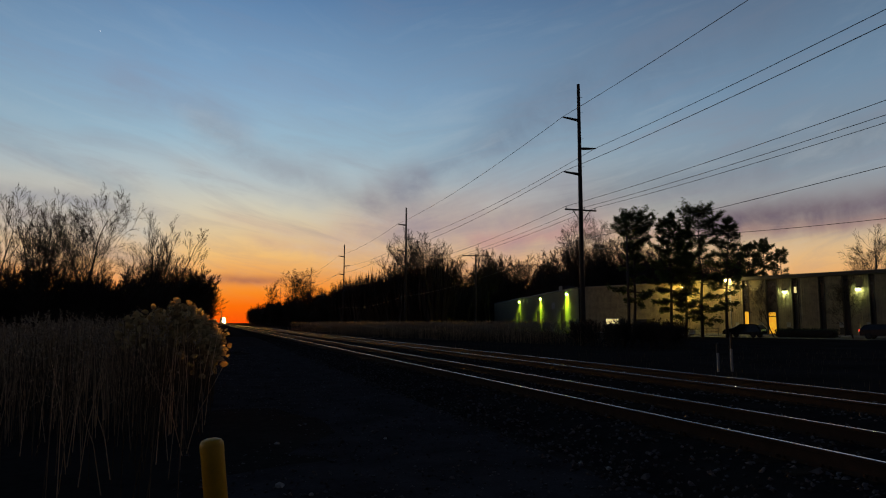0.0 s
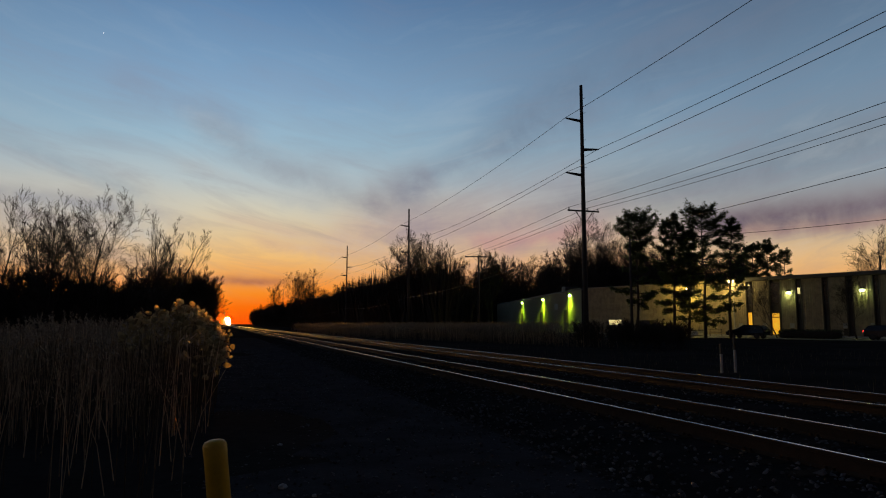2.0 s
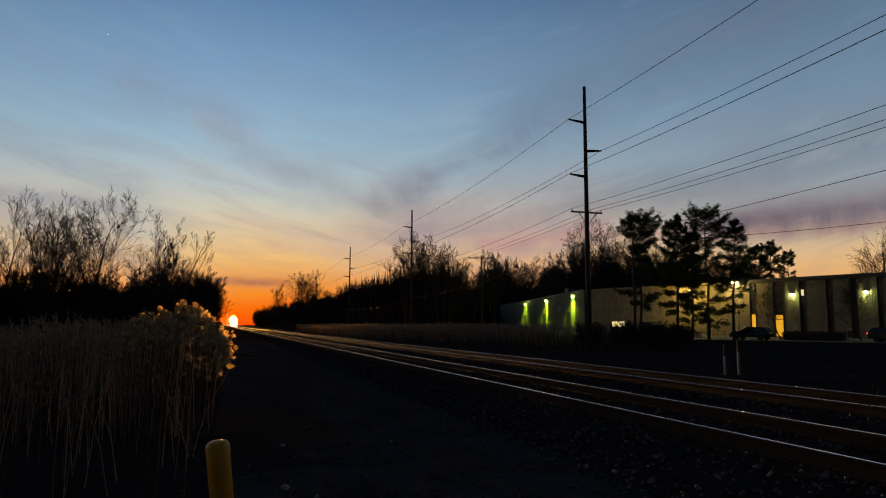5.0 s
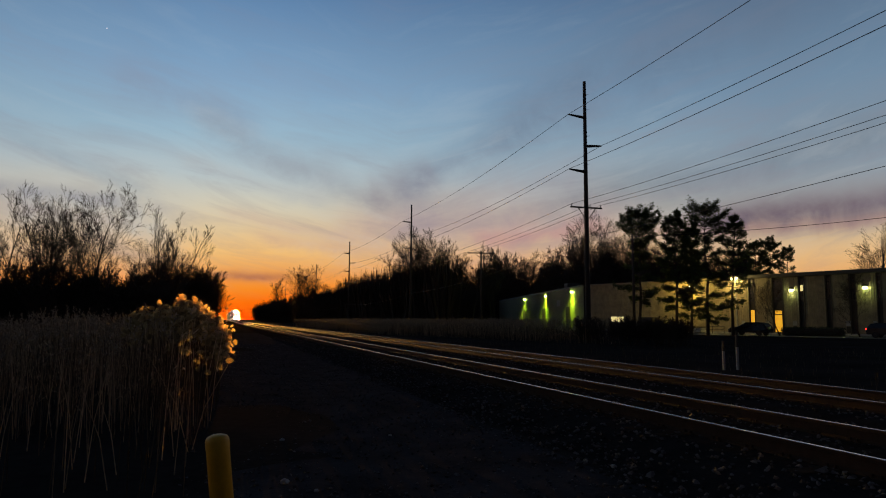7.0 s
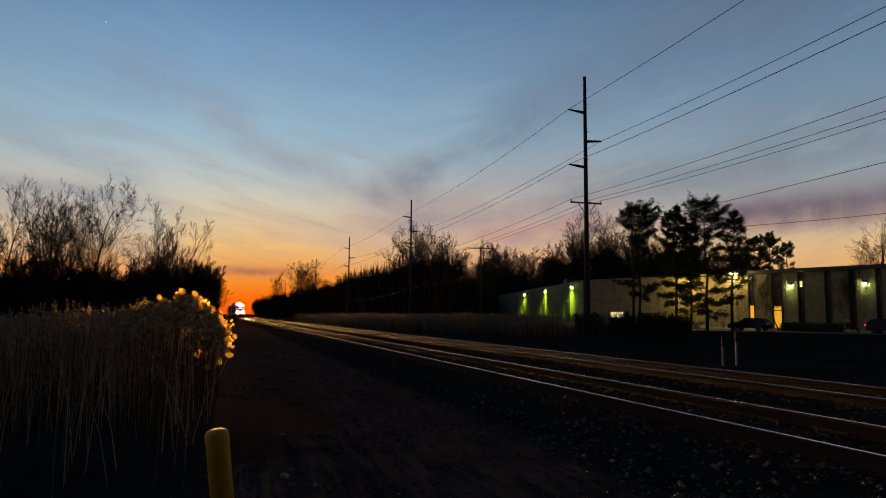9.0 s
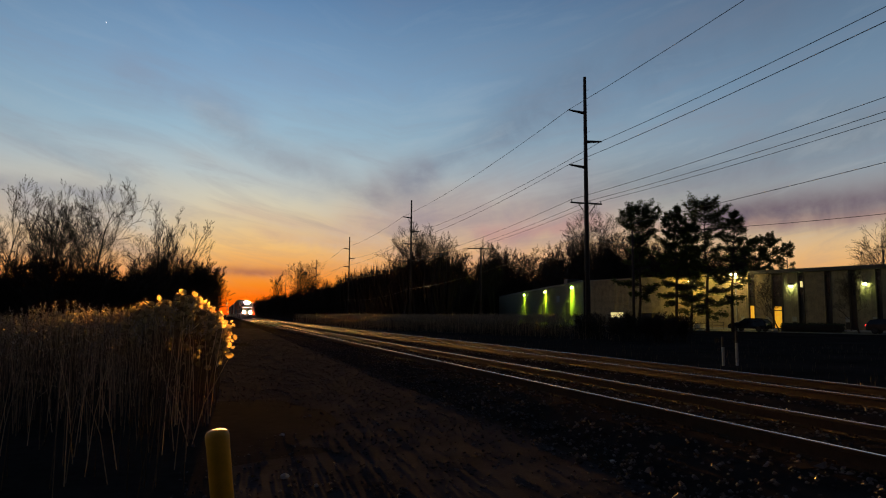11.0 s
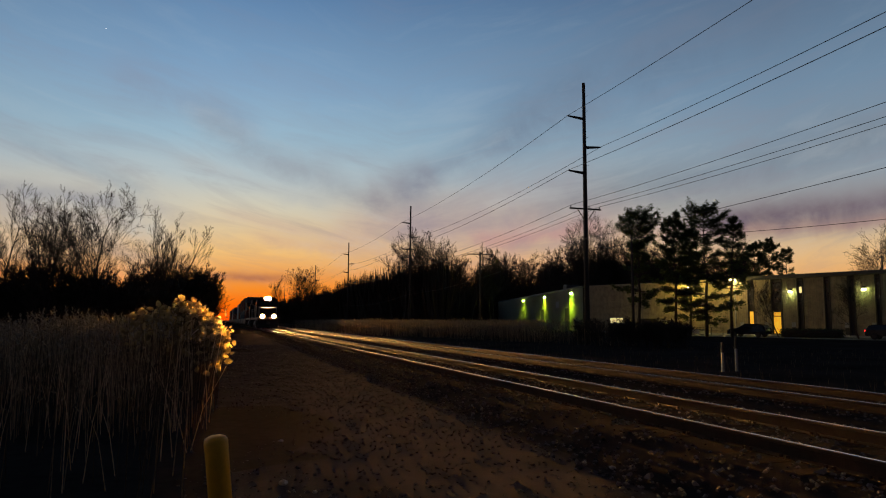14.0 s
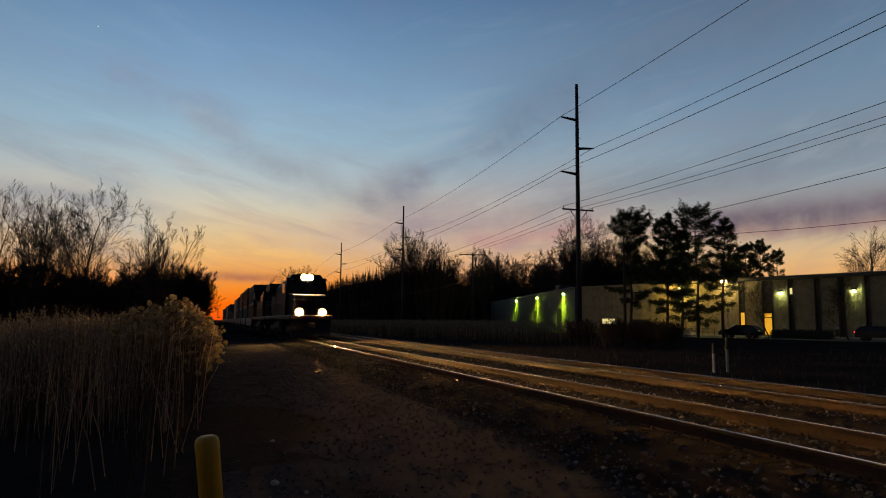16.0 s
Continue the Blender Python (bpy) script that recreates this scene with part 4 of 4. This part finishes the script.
def leafy_clump():
    """Tall weeds at the edge of the reeds whose pale dry leaves catch the headlight."""
    rng = random.Random(31)
    stems, leaves = Build(), Build()
    for i in range(330):
        y = rng.uniform(12.0, 19.5)
        u = rng.random()
        x = 0.02 - 1.65 * u
        # a mound: highest some way in, low at the path
        h = 1.93 - 1.9 * max(0, 0.32 - u) - 0.42 * max(0, u - 0.32) - abs(rng.gauss(0, 0.16))
        foot = min(x, edge_x(y) - 0.05)
        if i % 9 == 0:
            x, h, u = rng.uniform(-0.25, 0.22), rng.uniform(0.85, 1.4), 0.8
        lean = max(0.0, 0.4 - u) * rng.uniform(0.05, 0.25)
        tip = Vector((x + lean, y + rng.gauss(0, 0.12), h - 0.5 * lean))
        elbow = Vector((foot + (x - foot) * 0.5, y, h * 0.62))
        stems.tube([(foot, y, -0.05), elbow, tip], [0.005, 0.004, 0.002], 3, False)
        for k in range(5 if u < 0.6 else 3):
            p = elbow.lerp(tip, rng.uniform(0.25, 1.0)) if k else tip
            a = rng.uniform(0, 6.283)
            w = Vector((math.cos(a) * 0.7, math.sin(a) * 0.4, rng.uniform(-0.7, 0.9))).normalized() * rng.uniform(0.09, 0.18)
            s = w.cross(Vector((rng.gauss(0, 0.35), 1, rng.gauss(0, 0.35)))).normalized() * w.length * rng.uniform(0.22, 0.36)
            b = Vector((0, 0.02, 0.012))
            leaves.put([p, p + w * 0.3 + s, p + w * 0.75 + s * 0.75, p + w, p + w * 0.75 - s * 0.75, p + w * 0.3 - s, p + w * 0.5 + b], [(0, 1, 6), (1, 2, 6), (2, 3, 6), (3, 4, 6), (4, 5, 6), (5, 0, 6)])
    clump = tagged(stems.object("weed_clump", M_DEAD), "clump of tall weeds with pale dry leaves at the reeds' edge", "weeds", kind="stuff")
    leaves.object("dry_leaves", M_LEAF, clump, "pale papery leaves")


leafy_clump()

# ---- bollard and posts ----


def bollard():
    b = thing("bollard", "yellow plastic-sleeved safety bollard leaning beside the reeds", "bollard", pose(0.065, 5.06, 0, 0, -6.5, 0))
    Build().turned([(0.078, -0.1), (0.079, 0.68), (0.081, 0.69), (0.081, 0.735), (0.078, 0.755), (0.066, 0.772), (0.04, 0.782), (0.0, 0.785)], None, 28).object("sleeve", M_YELLOW, b, smooth=True)
    Build().turned([(0.083, 0.0), (0.083, 0.02), (0.079, 0.025)], None, 28).object("base_ring", M_STEEL, b)


def posts():
    for x, y, h in ((15.5, 18.6, 0.95), (16.0, 18.55, 1.15)):
        p = thing("marker_post", "slim white-painted marker post beyond the tracks", "post", pose(x, y, 0))
        Build().box(-0.035, -0.035, -0.1, 0.035, 0.035, h * 0.65, bevel=0.008).object("post_shaft", M_WHITEPOST, p)
        Build().box(-0.037, -0.037, h * 0.652, 0.037, 0.037, h, bevel=0.008).object("post_top", M_STEEL, p, "dark upper part")


bollard()
posts()

# ---- train ----


def wheel(parent, x, y, r=0.5):
    w = Build().turned([(r, -0.07), (r, 0.05), (r + 0.03, 0.05), (r + 0.03, 0.07), (0.1, 0.07)], pose(x, y, r, 0, 90 if x > 0 else -90, 0), 18)
    w.object("wheel", M_STEEL, parent, smooth=False)


def bogie(parent, y, n=3, r=0.5, gap=1.7):
    half = (n - 1) * gap / 2
    for k in range(n):
        for s in (-1, 1):
            wheel(parent, s * HALF, y - half + k * gap, r)
        Build().tube([(-1.0, y - half + k * gap, r), (1.0, y - half + k * gap, r)], [0.09, 0.09], 8).object("axle", M_STEEL, parent)
    for s in (-1, 1):
        Build().box(s * 1.0 - 0.08, y - half - 0.7, r - 0.12, s * 1.0 + 0.08, y + half + 0.7, r + 0.28, bevel=0.04).object("bogie_frame", M_STEEL, parent)


def lamp_unit(parent, name, x, y, z, r, mat, depth, lit, throat=0.42, arc=None, aside=0.0):
    """A lamp facing -y: rim and lens ring; with a depth, an added unseen open tube narrows its arc's light to a beam.
    """
    m = pose(x, y, z, 90, 0, aside)
    # Ditch rims are wider, so more of the painted orange halo shows.
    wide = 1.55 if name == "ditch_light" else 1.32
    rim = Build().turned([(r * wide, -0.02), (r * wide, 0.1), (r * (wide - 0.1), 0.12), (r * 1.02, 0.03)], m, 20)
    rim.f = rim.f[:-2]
    rim = rim.object(name, M_HALO_RIM if lit else M_STEEL, parent)
    hole = r * throat if depth else 0.0
    b = Build().turned([(r, 0.03), (r * 0.94, 0.05), (max(hole, 0.001), 0.065)], m, 20)
    b.f = b.f[:-2]
    b.object("lens", mat, rim, "glowing amber-white lens" if lit else "unlit dark lens")
    if depth:
        # Added disc that keeps the lens's back from lighting the nose.
        back = Build().turned([(r * 1.02, 0.012), (r * 0.94, 0.03), (hole * 1.02, 0.045)], m, 20)
        back.f = back.f[:-2]
        back.object("reflector_back", M_LIGHT_STOP, rim)
        # Added tube hidden in the body; its depth sets the beam's width.
        barrel = Build().turned([(hole, 0.064), (hole, -depth)], m, 20)
        barrel.f = barrel.f[:-2] + barrel.f[-1:]
        barrel.object("barrel", M_LIGHT_STOP, rim)
        Build().turned([(hole * 0.96, -depth + 0.02), (0.001, -depth + 0.021)], m, 20).object("arc", arc or M_BEAM, rim, "white-hot lamp arc")


def locomotive(lit, words):
    """Front at y = 0, facing -y; the train trails towards +y."""
    loco = thing("locomotive", words, "locomotive", group="locomotives of the train")
    Build().box(-1.5, 0.35, 1.25, 1.5, 22.0, 1.6, bevel=0.06).object("underframe", M_STEEL, loco)
    # short hood, wide nose
    nose = [[(-1.1, 1.3, 1.6), (1.1, 1.3, 1.6), (1.1, 1.5, 3.0), (-1.1, 1.5, 3.0)], [(-1.3, 3.3, 1.6), (1.3, 3.3, 1.6), (1.3, 3.3, 3.15), (-1.3, 3.3, 3.15)]]
    Build().loft(nose).object("nose", M_LOCO, loco)
    cab = [[(-1.5, 3.1, 1.6), (1.5, 3.1, 1.6), (1.5, 3.1, 3.3), (1.42, 3.3, 4.05), (-1.42, 3.3, 4.05), (-1.5, 3.1, 3.3)],
           [(-1.5, 5.9, 1.6), (1.5, 5.9, 1.6), (1.5, 5.9, 3.3), (1.42, 5.9, 4.05), (-1.42, 5.9, 4.05), (-1.5, 5.9, 3.3)]]
    Build().loft(cab).object("cab", M_LOCO, loco)
    roof = Build()
    for s in (-1, 1):
        roof.loft([[(s * 0.5, y, 4.052), (s * 1.41, y, 4.052), (s * 0.98, y, 4.56), (s * 0.5, y, 4.56)] for y in (3.32, 5.9)])
    roof.box(-0.498, 5.1, 4.052, 0.498, 5.9, 4.56).box(-0.5, 3.2, 4.562, 0.5, 5.9, 4.62, bevel=0.02)
    roof.object("cab_roof", M_LOCO, loco)
    for s in (-1, 1):
        Build().put([(s * 0.12, 3.07, 3.35), (s * 1.25, 3.07, 3.35), (s * 1.18, 3.24, 3.95), (s * 0.12, 3.24, 3.95)], [(0, 1, 2, 3) if s < 0 else (3, 2, 1, 0)]).box(min(s * 0.12, s * 0.16), 3.05, 3.33, max(s * 0.12, s * 0.16), 3.27, 3.97).object("windscreen", M_GLASS, loco, "dark windscreen pane")
        Build().box(s * 1.5 - 0.02, 3.7, 3.2, s * 1.5 + 0.02, 5.3, 3.9, bevel=0.01).object("side_window", M_GLASS, loco)
        Build().box(s * 1.15 - 0.3, 3.22, 4.08, s * 1.15 + 0.3, 3.4, 4.3, bevel=0.02).object("number_board", M_GLASS, loco, "unlit number board")
        for k in range(4):
            Build().box(s * 1.15 - 0.28, 0.42 + 0.22 * k, 0.5 + 0.27 * k, s * 1.15 + 0.28, 0.62 + 0.22 * k, 0.53 + 0.27 * k).object("step", M_STEEL, loco)
        rail = Build().tube([(s * 1.42, 0.5, 1.6), (s * 1.42, 0.5, 2.65), (s * 0.35, 0.5, 2.65), (s * 0.35, 0.5, 1.6)], [0.022] * 4, 6)
        rail.object("handrail", M_STEEL, loco, "front handrail")
        Build().tube([(s * 1.45, 6.2, 2.6), (s * 1.45, 21.6, 2.6)], [0.022] * 2, 6).object("handrail", M_STEEL, loco)
        for k in range(9):
            Build().tube([(s * 1.45, 6.4 + 1.85 * k, 1.6), (s * 1.45, 6.4 + 1.85 * k, 2.6)], [0.02] * 2, 5).object("stanchion", M_STEEL, loco)
    hood = [[(-0.95, y, 1.6), (0.95, y, 1.6), (0.95, y, 4.1), (0.7, y, 4.4), (-0.7, y, 4.4), (-0.95, y, 4.1)] for y in (5.9, 17.0)]
    Build().loft(hood).object("engine_hood", M_LOCO, loco)
    rad = [[(-0.95, y, 1.6), (0.95, y, 1.6), (1.0, y, 3.5), (1.5, y, 3.9), (1.5, y, 4.55), (-1.5, y, 4.55), (-1.5, y, 3.9), (-1.0, y, 3.5)] for y in (17.0, 21.3)]
    Build().loft(rad).object("radiator_hood", M_LOCO, loco)
    Build().box(-0.35, 11.0, 4.4, 0.35, 12.6, 4.75, bevel=0.05).object("exhaust_stack", M_STEEL, loco)
    Build().box(-1.35, 8.4, 0.45, 1.35, 13.6, 1.25, bevel=0.2).object("fuel_tank", M_STEEL, loco)
    Build().put([(-1.45, 0.75, 1.25), (1.45, 0.75, 1.25), (1.3, 0.3, 0.18), (-1.3, 0.3, 0.18), (-1.45, 0.85, 1.25), (1.45, 0.85, 1.25), (1.3, 0.4, 0.18), (-1.3, 0.4, 0.18)], [(0, 1, 2, 3), (7, 6, 5, 4), (0, 4, 5, 1), (1, 5, 6, 2), (2, 6, 7, 3), (3, 7, 4, 0)]).object("snow_plough", M_STEEL, loco)
    Build().box(-0.2, -0.25, 0.75, 0.2, 0.5, 1.1, bevel=0.05).object("coupler", M_STEEL, loco)
    for y in (3.6, 18.4):
        bogie(loco, y)
    Build().box(-0.48, 3.1, 4.06, 0.48, 3.2, 4.1).box(-0.48, 3.1, 4.555, 0.48, 3.2, 4.6).box(-0.5, 3.1, 4.06, -0.45, 3.32, 4.6).box(0.45, 3.1, 4.06, 0.5, 3.32, 4.6).object("headlight_housing", M_STEEL, loco)
    for s in (-1, 1):
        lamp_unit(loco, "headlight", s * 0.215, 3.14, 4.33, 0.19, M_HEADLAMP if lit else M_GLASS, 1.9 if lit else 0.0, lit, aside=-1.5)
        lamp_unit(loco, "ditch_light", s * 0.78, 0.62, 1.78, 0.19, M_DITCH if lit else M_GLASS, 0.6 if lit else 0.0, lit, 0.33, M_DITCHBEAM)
        c = s * 0.78
        Build().box(c - 0.27, 0.64, 1.6, c - 0.24, 0.9, 2.05).box(c + 0.24, 0.64, 1.6, c + 0.27, 0.9, 2.05).box(c - 0.239, 0.64, 1.6, c + 0.239, 0.9, 1.63).box(c - 0.239, 0.64, 2.02, c + 0.239, 0.9, 2.05).object("ditch_light_box", M_STEEL, loco)
    return loco


def stack_car(lower, upper, tall, words):
    car = thing("well_car", words, "freight car", group="freight cars of the train")
    Build().box(-1.4, 1.0, 0.45, 1.4, 15.2, 0.75, bevel=0.05).object("well_floor", M_STEEL, car)
    for s in (-1, 1):
        Build().box(s * 1.42 - 0.06, 0.6, 0.5, s * 1.42 + 0.06, 15.6, 1.5, bevel=0.03).object("side_sill", M_STEEL, car)
    for y in (0.1, 14.9):
        Build().box(-1.45, y, 0.95, 1.45, y + 1.2, 1.25, bevel=0.04).object("end_platform", M_STEEL, car)
    for y in (0.5, 15.7):
        bogie(car, y, 2, 0.42, 1.75)
    z = 0.78
    for mat, h in ((lower, 2.6), (upper, tall)):
        if mat is None:
            continue
        body = Build()
        body.box(-1.2, 1.9, z, 1.2, 14.3, z + h - 0.02, bevel=0.03)
        box = body.object("container", mat, car)
        ribs = Build()
        for k in range(30):
            for s in (-1, 1):
                ribs.box(s * 1.215 - 0.02, 2.1 + k * 0.41, z + 0.15, s * 1.215 + 0.02, 2.3 + k * 0.41, z + h - 0.17)
        ribs.object("corrugation", mat, box)["kind"] = "stuff"
        z += h
    return car


TRAIN = []


def train():
    TRAIN.append((locomotive(True, "dark diesel freight locomotive with blazing headlight and ditch lights"), 0.0))
    TRAIN.append((locomotive(False, "second dark diesel locomotive coupled behind, lamps unlit"), 22.6))
    kinds = {"a": stack_car(M_BOX_A, M_BOX_C, 2.6, "well car with two stacked dark containers"),
             "b": stack_car(M_BOX_C, M_BOX_A, 2.9, "well car with a tall stacked pair of containers"),
             "c": stack_car(M_BOX_B, M_BOX_B, 2.6, "well car with two stacked white containers"),
             "d": stack_car(M_BOX_A, None, 0, "well car with a single rust-red container")}
    used = set()
    at = 45.8
    for k in "abbacddaacbdaab":
        car = kinds[k] if k not in used else copy_thing(kinds[k], pose(0, 0, 0))
        used.add(k)
        TRAIN.append((car, at))
        at += 17.6


train()

# ---- yard before the building ----


def yard():
    b = Build().loft([[(x, -1.2, 0.02), (x, -14.0, 0.02)] for x in np.linspace(14, 60, 12)], closed=False, caps=False)
    ob = b.object("parking_lot", M_ASPH)
    ob.matrix_basis = A_POSE
    tagged(ob, "dark asphalt parking strip before the building", "pavement", kind="structure")
    k = Build().box(14.0, -1.35, 0.0, 60.0, -1.2, 0.15, bevel=0.02).object("kerb", M_CONC)
    k.matrix_basis = A_POSE
    tagged(k, "pale concrete kerb along the front wall", "kerb", kind="structure")
    rail = thing("pipe_rail", "low pipe guard rail before the yard", "guard rail", A_POSE @ Matrix.Translation((18.5, -3.4, 0)))
    for z in (0.55, 0.95):
        Build().tube([(0, 0, z), (8.6, 0, z)], [0.03, 0.03], 6).object("rail_bar", M_STEEL, rail)
    for x in np.linspace(0, 8.6, 6):
        Build().tube([(x, 0, -0.1), (x, 0, 1.0)], [0.035, 0.035], 6).object("rail_post", M_STEEL, rail)
    for x, w, h, mat, words in ((13.2, 2.6, 2.1, M_DARK, "dark steel waste container beside the wall"), (16.4, 1.4, 1.7, M_SIDING_G, "pale metal utility cabinet beside the wall"), (22.6, 1.1, 0.7, M_CONC, "low pale air-conditioning unit beside the wall")):
        c = thing("yard_cabinet", words, "cabinet", A_POSE @ Matrix.Translation((x, -2.4, 0)))
        Build().box(0, -1.2, 0.1, w, 0, h, bevel=0.05).object("body", mat, c)
        Build().box(-0.04, -1.24, h + 0.002, w + 0.04, 0.04, h + 0.08, bevel=0.02).object("lid", M_STEEL, c)
        for fx in (0.1, w - 0.2):
            Build().box(fx, -1.1, 0.0, fx + 0.1, -0.1, 0.1).object("foot", M_STEEL, c)


def hedge():
    rng = random.Random(17)
    core, leaf = Build(), Build()
    core.box(37.2, -7.9, 0.0, 43.9, -6.9, 0.85, bevel=0.25)
    for i in range(5200):
        c = Vector((rng.uniform(37.1, 44.0), -7.4 + rng.gauss(0, 0.36), rng.uniform(0.05, 1.0) + 0.06 * math.sin(i)))
        w = Vector((rng.gauss(0, 1), rng.gauss(0, 1), rng.gauss(0, 1))).normalized() * 0.11
        s = w.orthogonal().normalized() * 0.045
        leaf.put([c, c + w * 0.5 + s, c + w, c + w * 0.5 - s], [(0, 1, 2, 3)])
    h = thing("hedge", "low clipped dark hedge before the front wall", "hedge", A_POSE)
    core.object("core", M_TWIG, h)
    leaf.object("leaves", M_HEDGE, h)


def parked_car(m, mat, words):
    """A hatchback; local x forwards."""
    car = thing("parked_car", words, "car", m, group="parked cars")
    side = [(-2.15, 0.35), (-2.2, 0.75), (-2.1, 1.0), (-1.75, 1.42), (-1.2, 1.52), (0.2, 1.5), (0.95, 1.05), (1.95, 0.9), (2.2, 0.65), (2.2, 0.35)]
    loops = []
    for y, k in ((-0.88, 0.93), (-0.8, 1.0), (0.8, 1.0), (0.88, 0.93)):
        loops.append([(x * (0.97 if k < 1 else 1), y * (0.84 if z > 1.1 else 1), 0.35 + (z - 0.35) * k) for x, z in side])
    Build().loft(loops).object("body", mat, car)
    for s in (-1, 1):
        Build().loft([[(-1.55, s * 0.80, 1.03), (0.62, s * 0.80, 1.03), (0.12, s * 0.735, 1.40), (-1.35, s * 0.735, 1.40)], [(-1.55, s * 0.815, 1.03), (0.62, s * 0.815, 1.03), (0.12, s * 0.75, 1.40), (-1.35, s * 0.75, 1.40)]]).object("side_window", M_GLASS, car)
        Build().box(-2.23, s * 0.68 - 0.12, 0.78, -2.1, s * 0.68 + 0.12, 0.98, bevel=0.03).object("tail_lamp", M_TAIL, car, "glowing red tail lamp")
        Build().box(2.1, s * 0.66 - 0.16, 0.62, 2.21, s * 0.66 + 0.16, 0.76, bevel=0.03).object("headlamp", M_GLASS, car)
        Build().box(0.55, s * 0.95 - 0.1, 1.0, 0.72, s * 0.95 + 0.1, 1.14, bevel=0.03).object("mirror", mat, car)
        for x in (-1.35, 1.4):
            w = Build().turned([(0.2, -0.1), (0.3, -0.11), (0.325, -0.07), (0.325, 0.07), (0.3, 0.11), (0.2, 0.1)], pose(x, s * 0.8, 0.325, 90, 0, 0), 20).object("wheel", M_TYRE, car)
            Build().turned([(0.2, -0.108), (0.19, 0.108), (0.05, 0.112)], pose(x, s * 0.8, 0.325, 90, 0, 0), 14).object("rim", M_STEEL, w)
    Build().put([(-2.12, -0.7, 1.03), (-2.12, 0.7, 1.03), (-1.8, 0.64, 1.4), (-1.8, -0.64, 1.4)], [(0, 1, 2, 3)]).box(-2.13, -0.7, 1.0, -2.09, 0.7, 1.03).object("rear_window", M_GLASS, car)
    return car


M_CAR_UNLIT = material("dark_red_reflector", (0.12, 0.01, 0.01), 0.3, bump=0)


def cars():
    a = parked_car(A_POSE @ pose(36.6, -13.2, 0.025, 0, 0, 185), M_CAR, "dark hatchback parked before the entrance")
    for ob in a.children_recursive:
        if ob.name.startswith("tail_lamp"):
            ob.data.materials[0] = M_CAR_UNLIT
            ob["label"] = "unlit dark tail lamp"
    parked_car(A_POSE @ pose(49.6, -9.5, 0.025, 0, 0, 8), M_CAR, "dark hatchback with a glowing red tail lamp")


def loose_rocks():
    rng = random.Random(3)
    for x, y, s in ROCKS:
        bm = bmesh.new()
        bmesh.ops.create_icosphere(bm, subdivisions=2, radius=s)
        for v in bm.verts:
            v.co *= 0.75 + 0.5 * noise.noise(v.co * 2.2 / s + Vector((x, y, 0)))
            v.co.z *= 0.7
        me = bpy.data.meshes.new("rock")
        bm.to_mesh(me)
        bm.free()
        me.materials.append(M_CONC)
        ob = part("rock", me, None, "", pose(x, y, 0.02 + s * 0.2, 0, 0, rng.uniform(0, 360)))
        tagged(ob, "pale broken rock lying on the gravel path", "rock", group="rocks on the path")


ROCKS = [(0.6, 6.84, 0.055), (0.76, 9.17, 0.045), (0.85, 6.43, 0.03), (4.02, 6.59, 0.04), (3.88, 6.94, 0.03), (2.18, 9.18, 0.03)]
yard()
loose_rocks()
hedge()
cars()
star = Build().turned([(0.01, -2.6), (1.8, -1.8), (2.6, 0), (1.8, 1.8), (0.01, 2.6)], None, 10).object("evening_star", M_STAR)
star.matrix_basis = pose(-721.2, 4263.2, 1695.7)
tagged(star, "bright white evening star high in the sky", "star")


# seconds and the headlight's distance along the track
ROLLING = [(0, 560.0), (3.5, 432.0), (7, 315.0), (9, 249.0), (12, 156.0), (14.3, 93.5), (16, 50.0)]


def motions():
    for ob, back in TRAIN:
        rows = []
        for t, s in ROLLING:
            s += back - 3.1
            rows.append((t, pose(NEAR - math.sin(radians(TURN)) * s, math.cos(radians(TURN)) * s, RAIL_TOP, 0, 0, TURN)))
        walk(ob, rows)


motions()
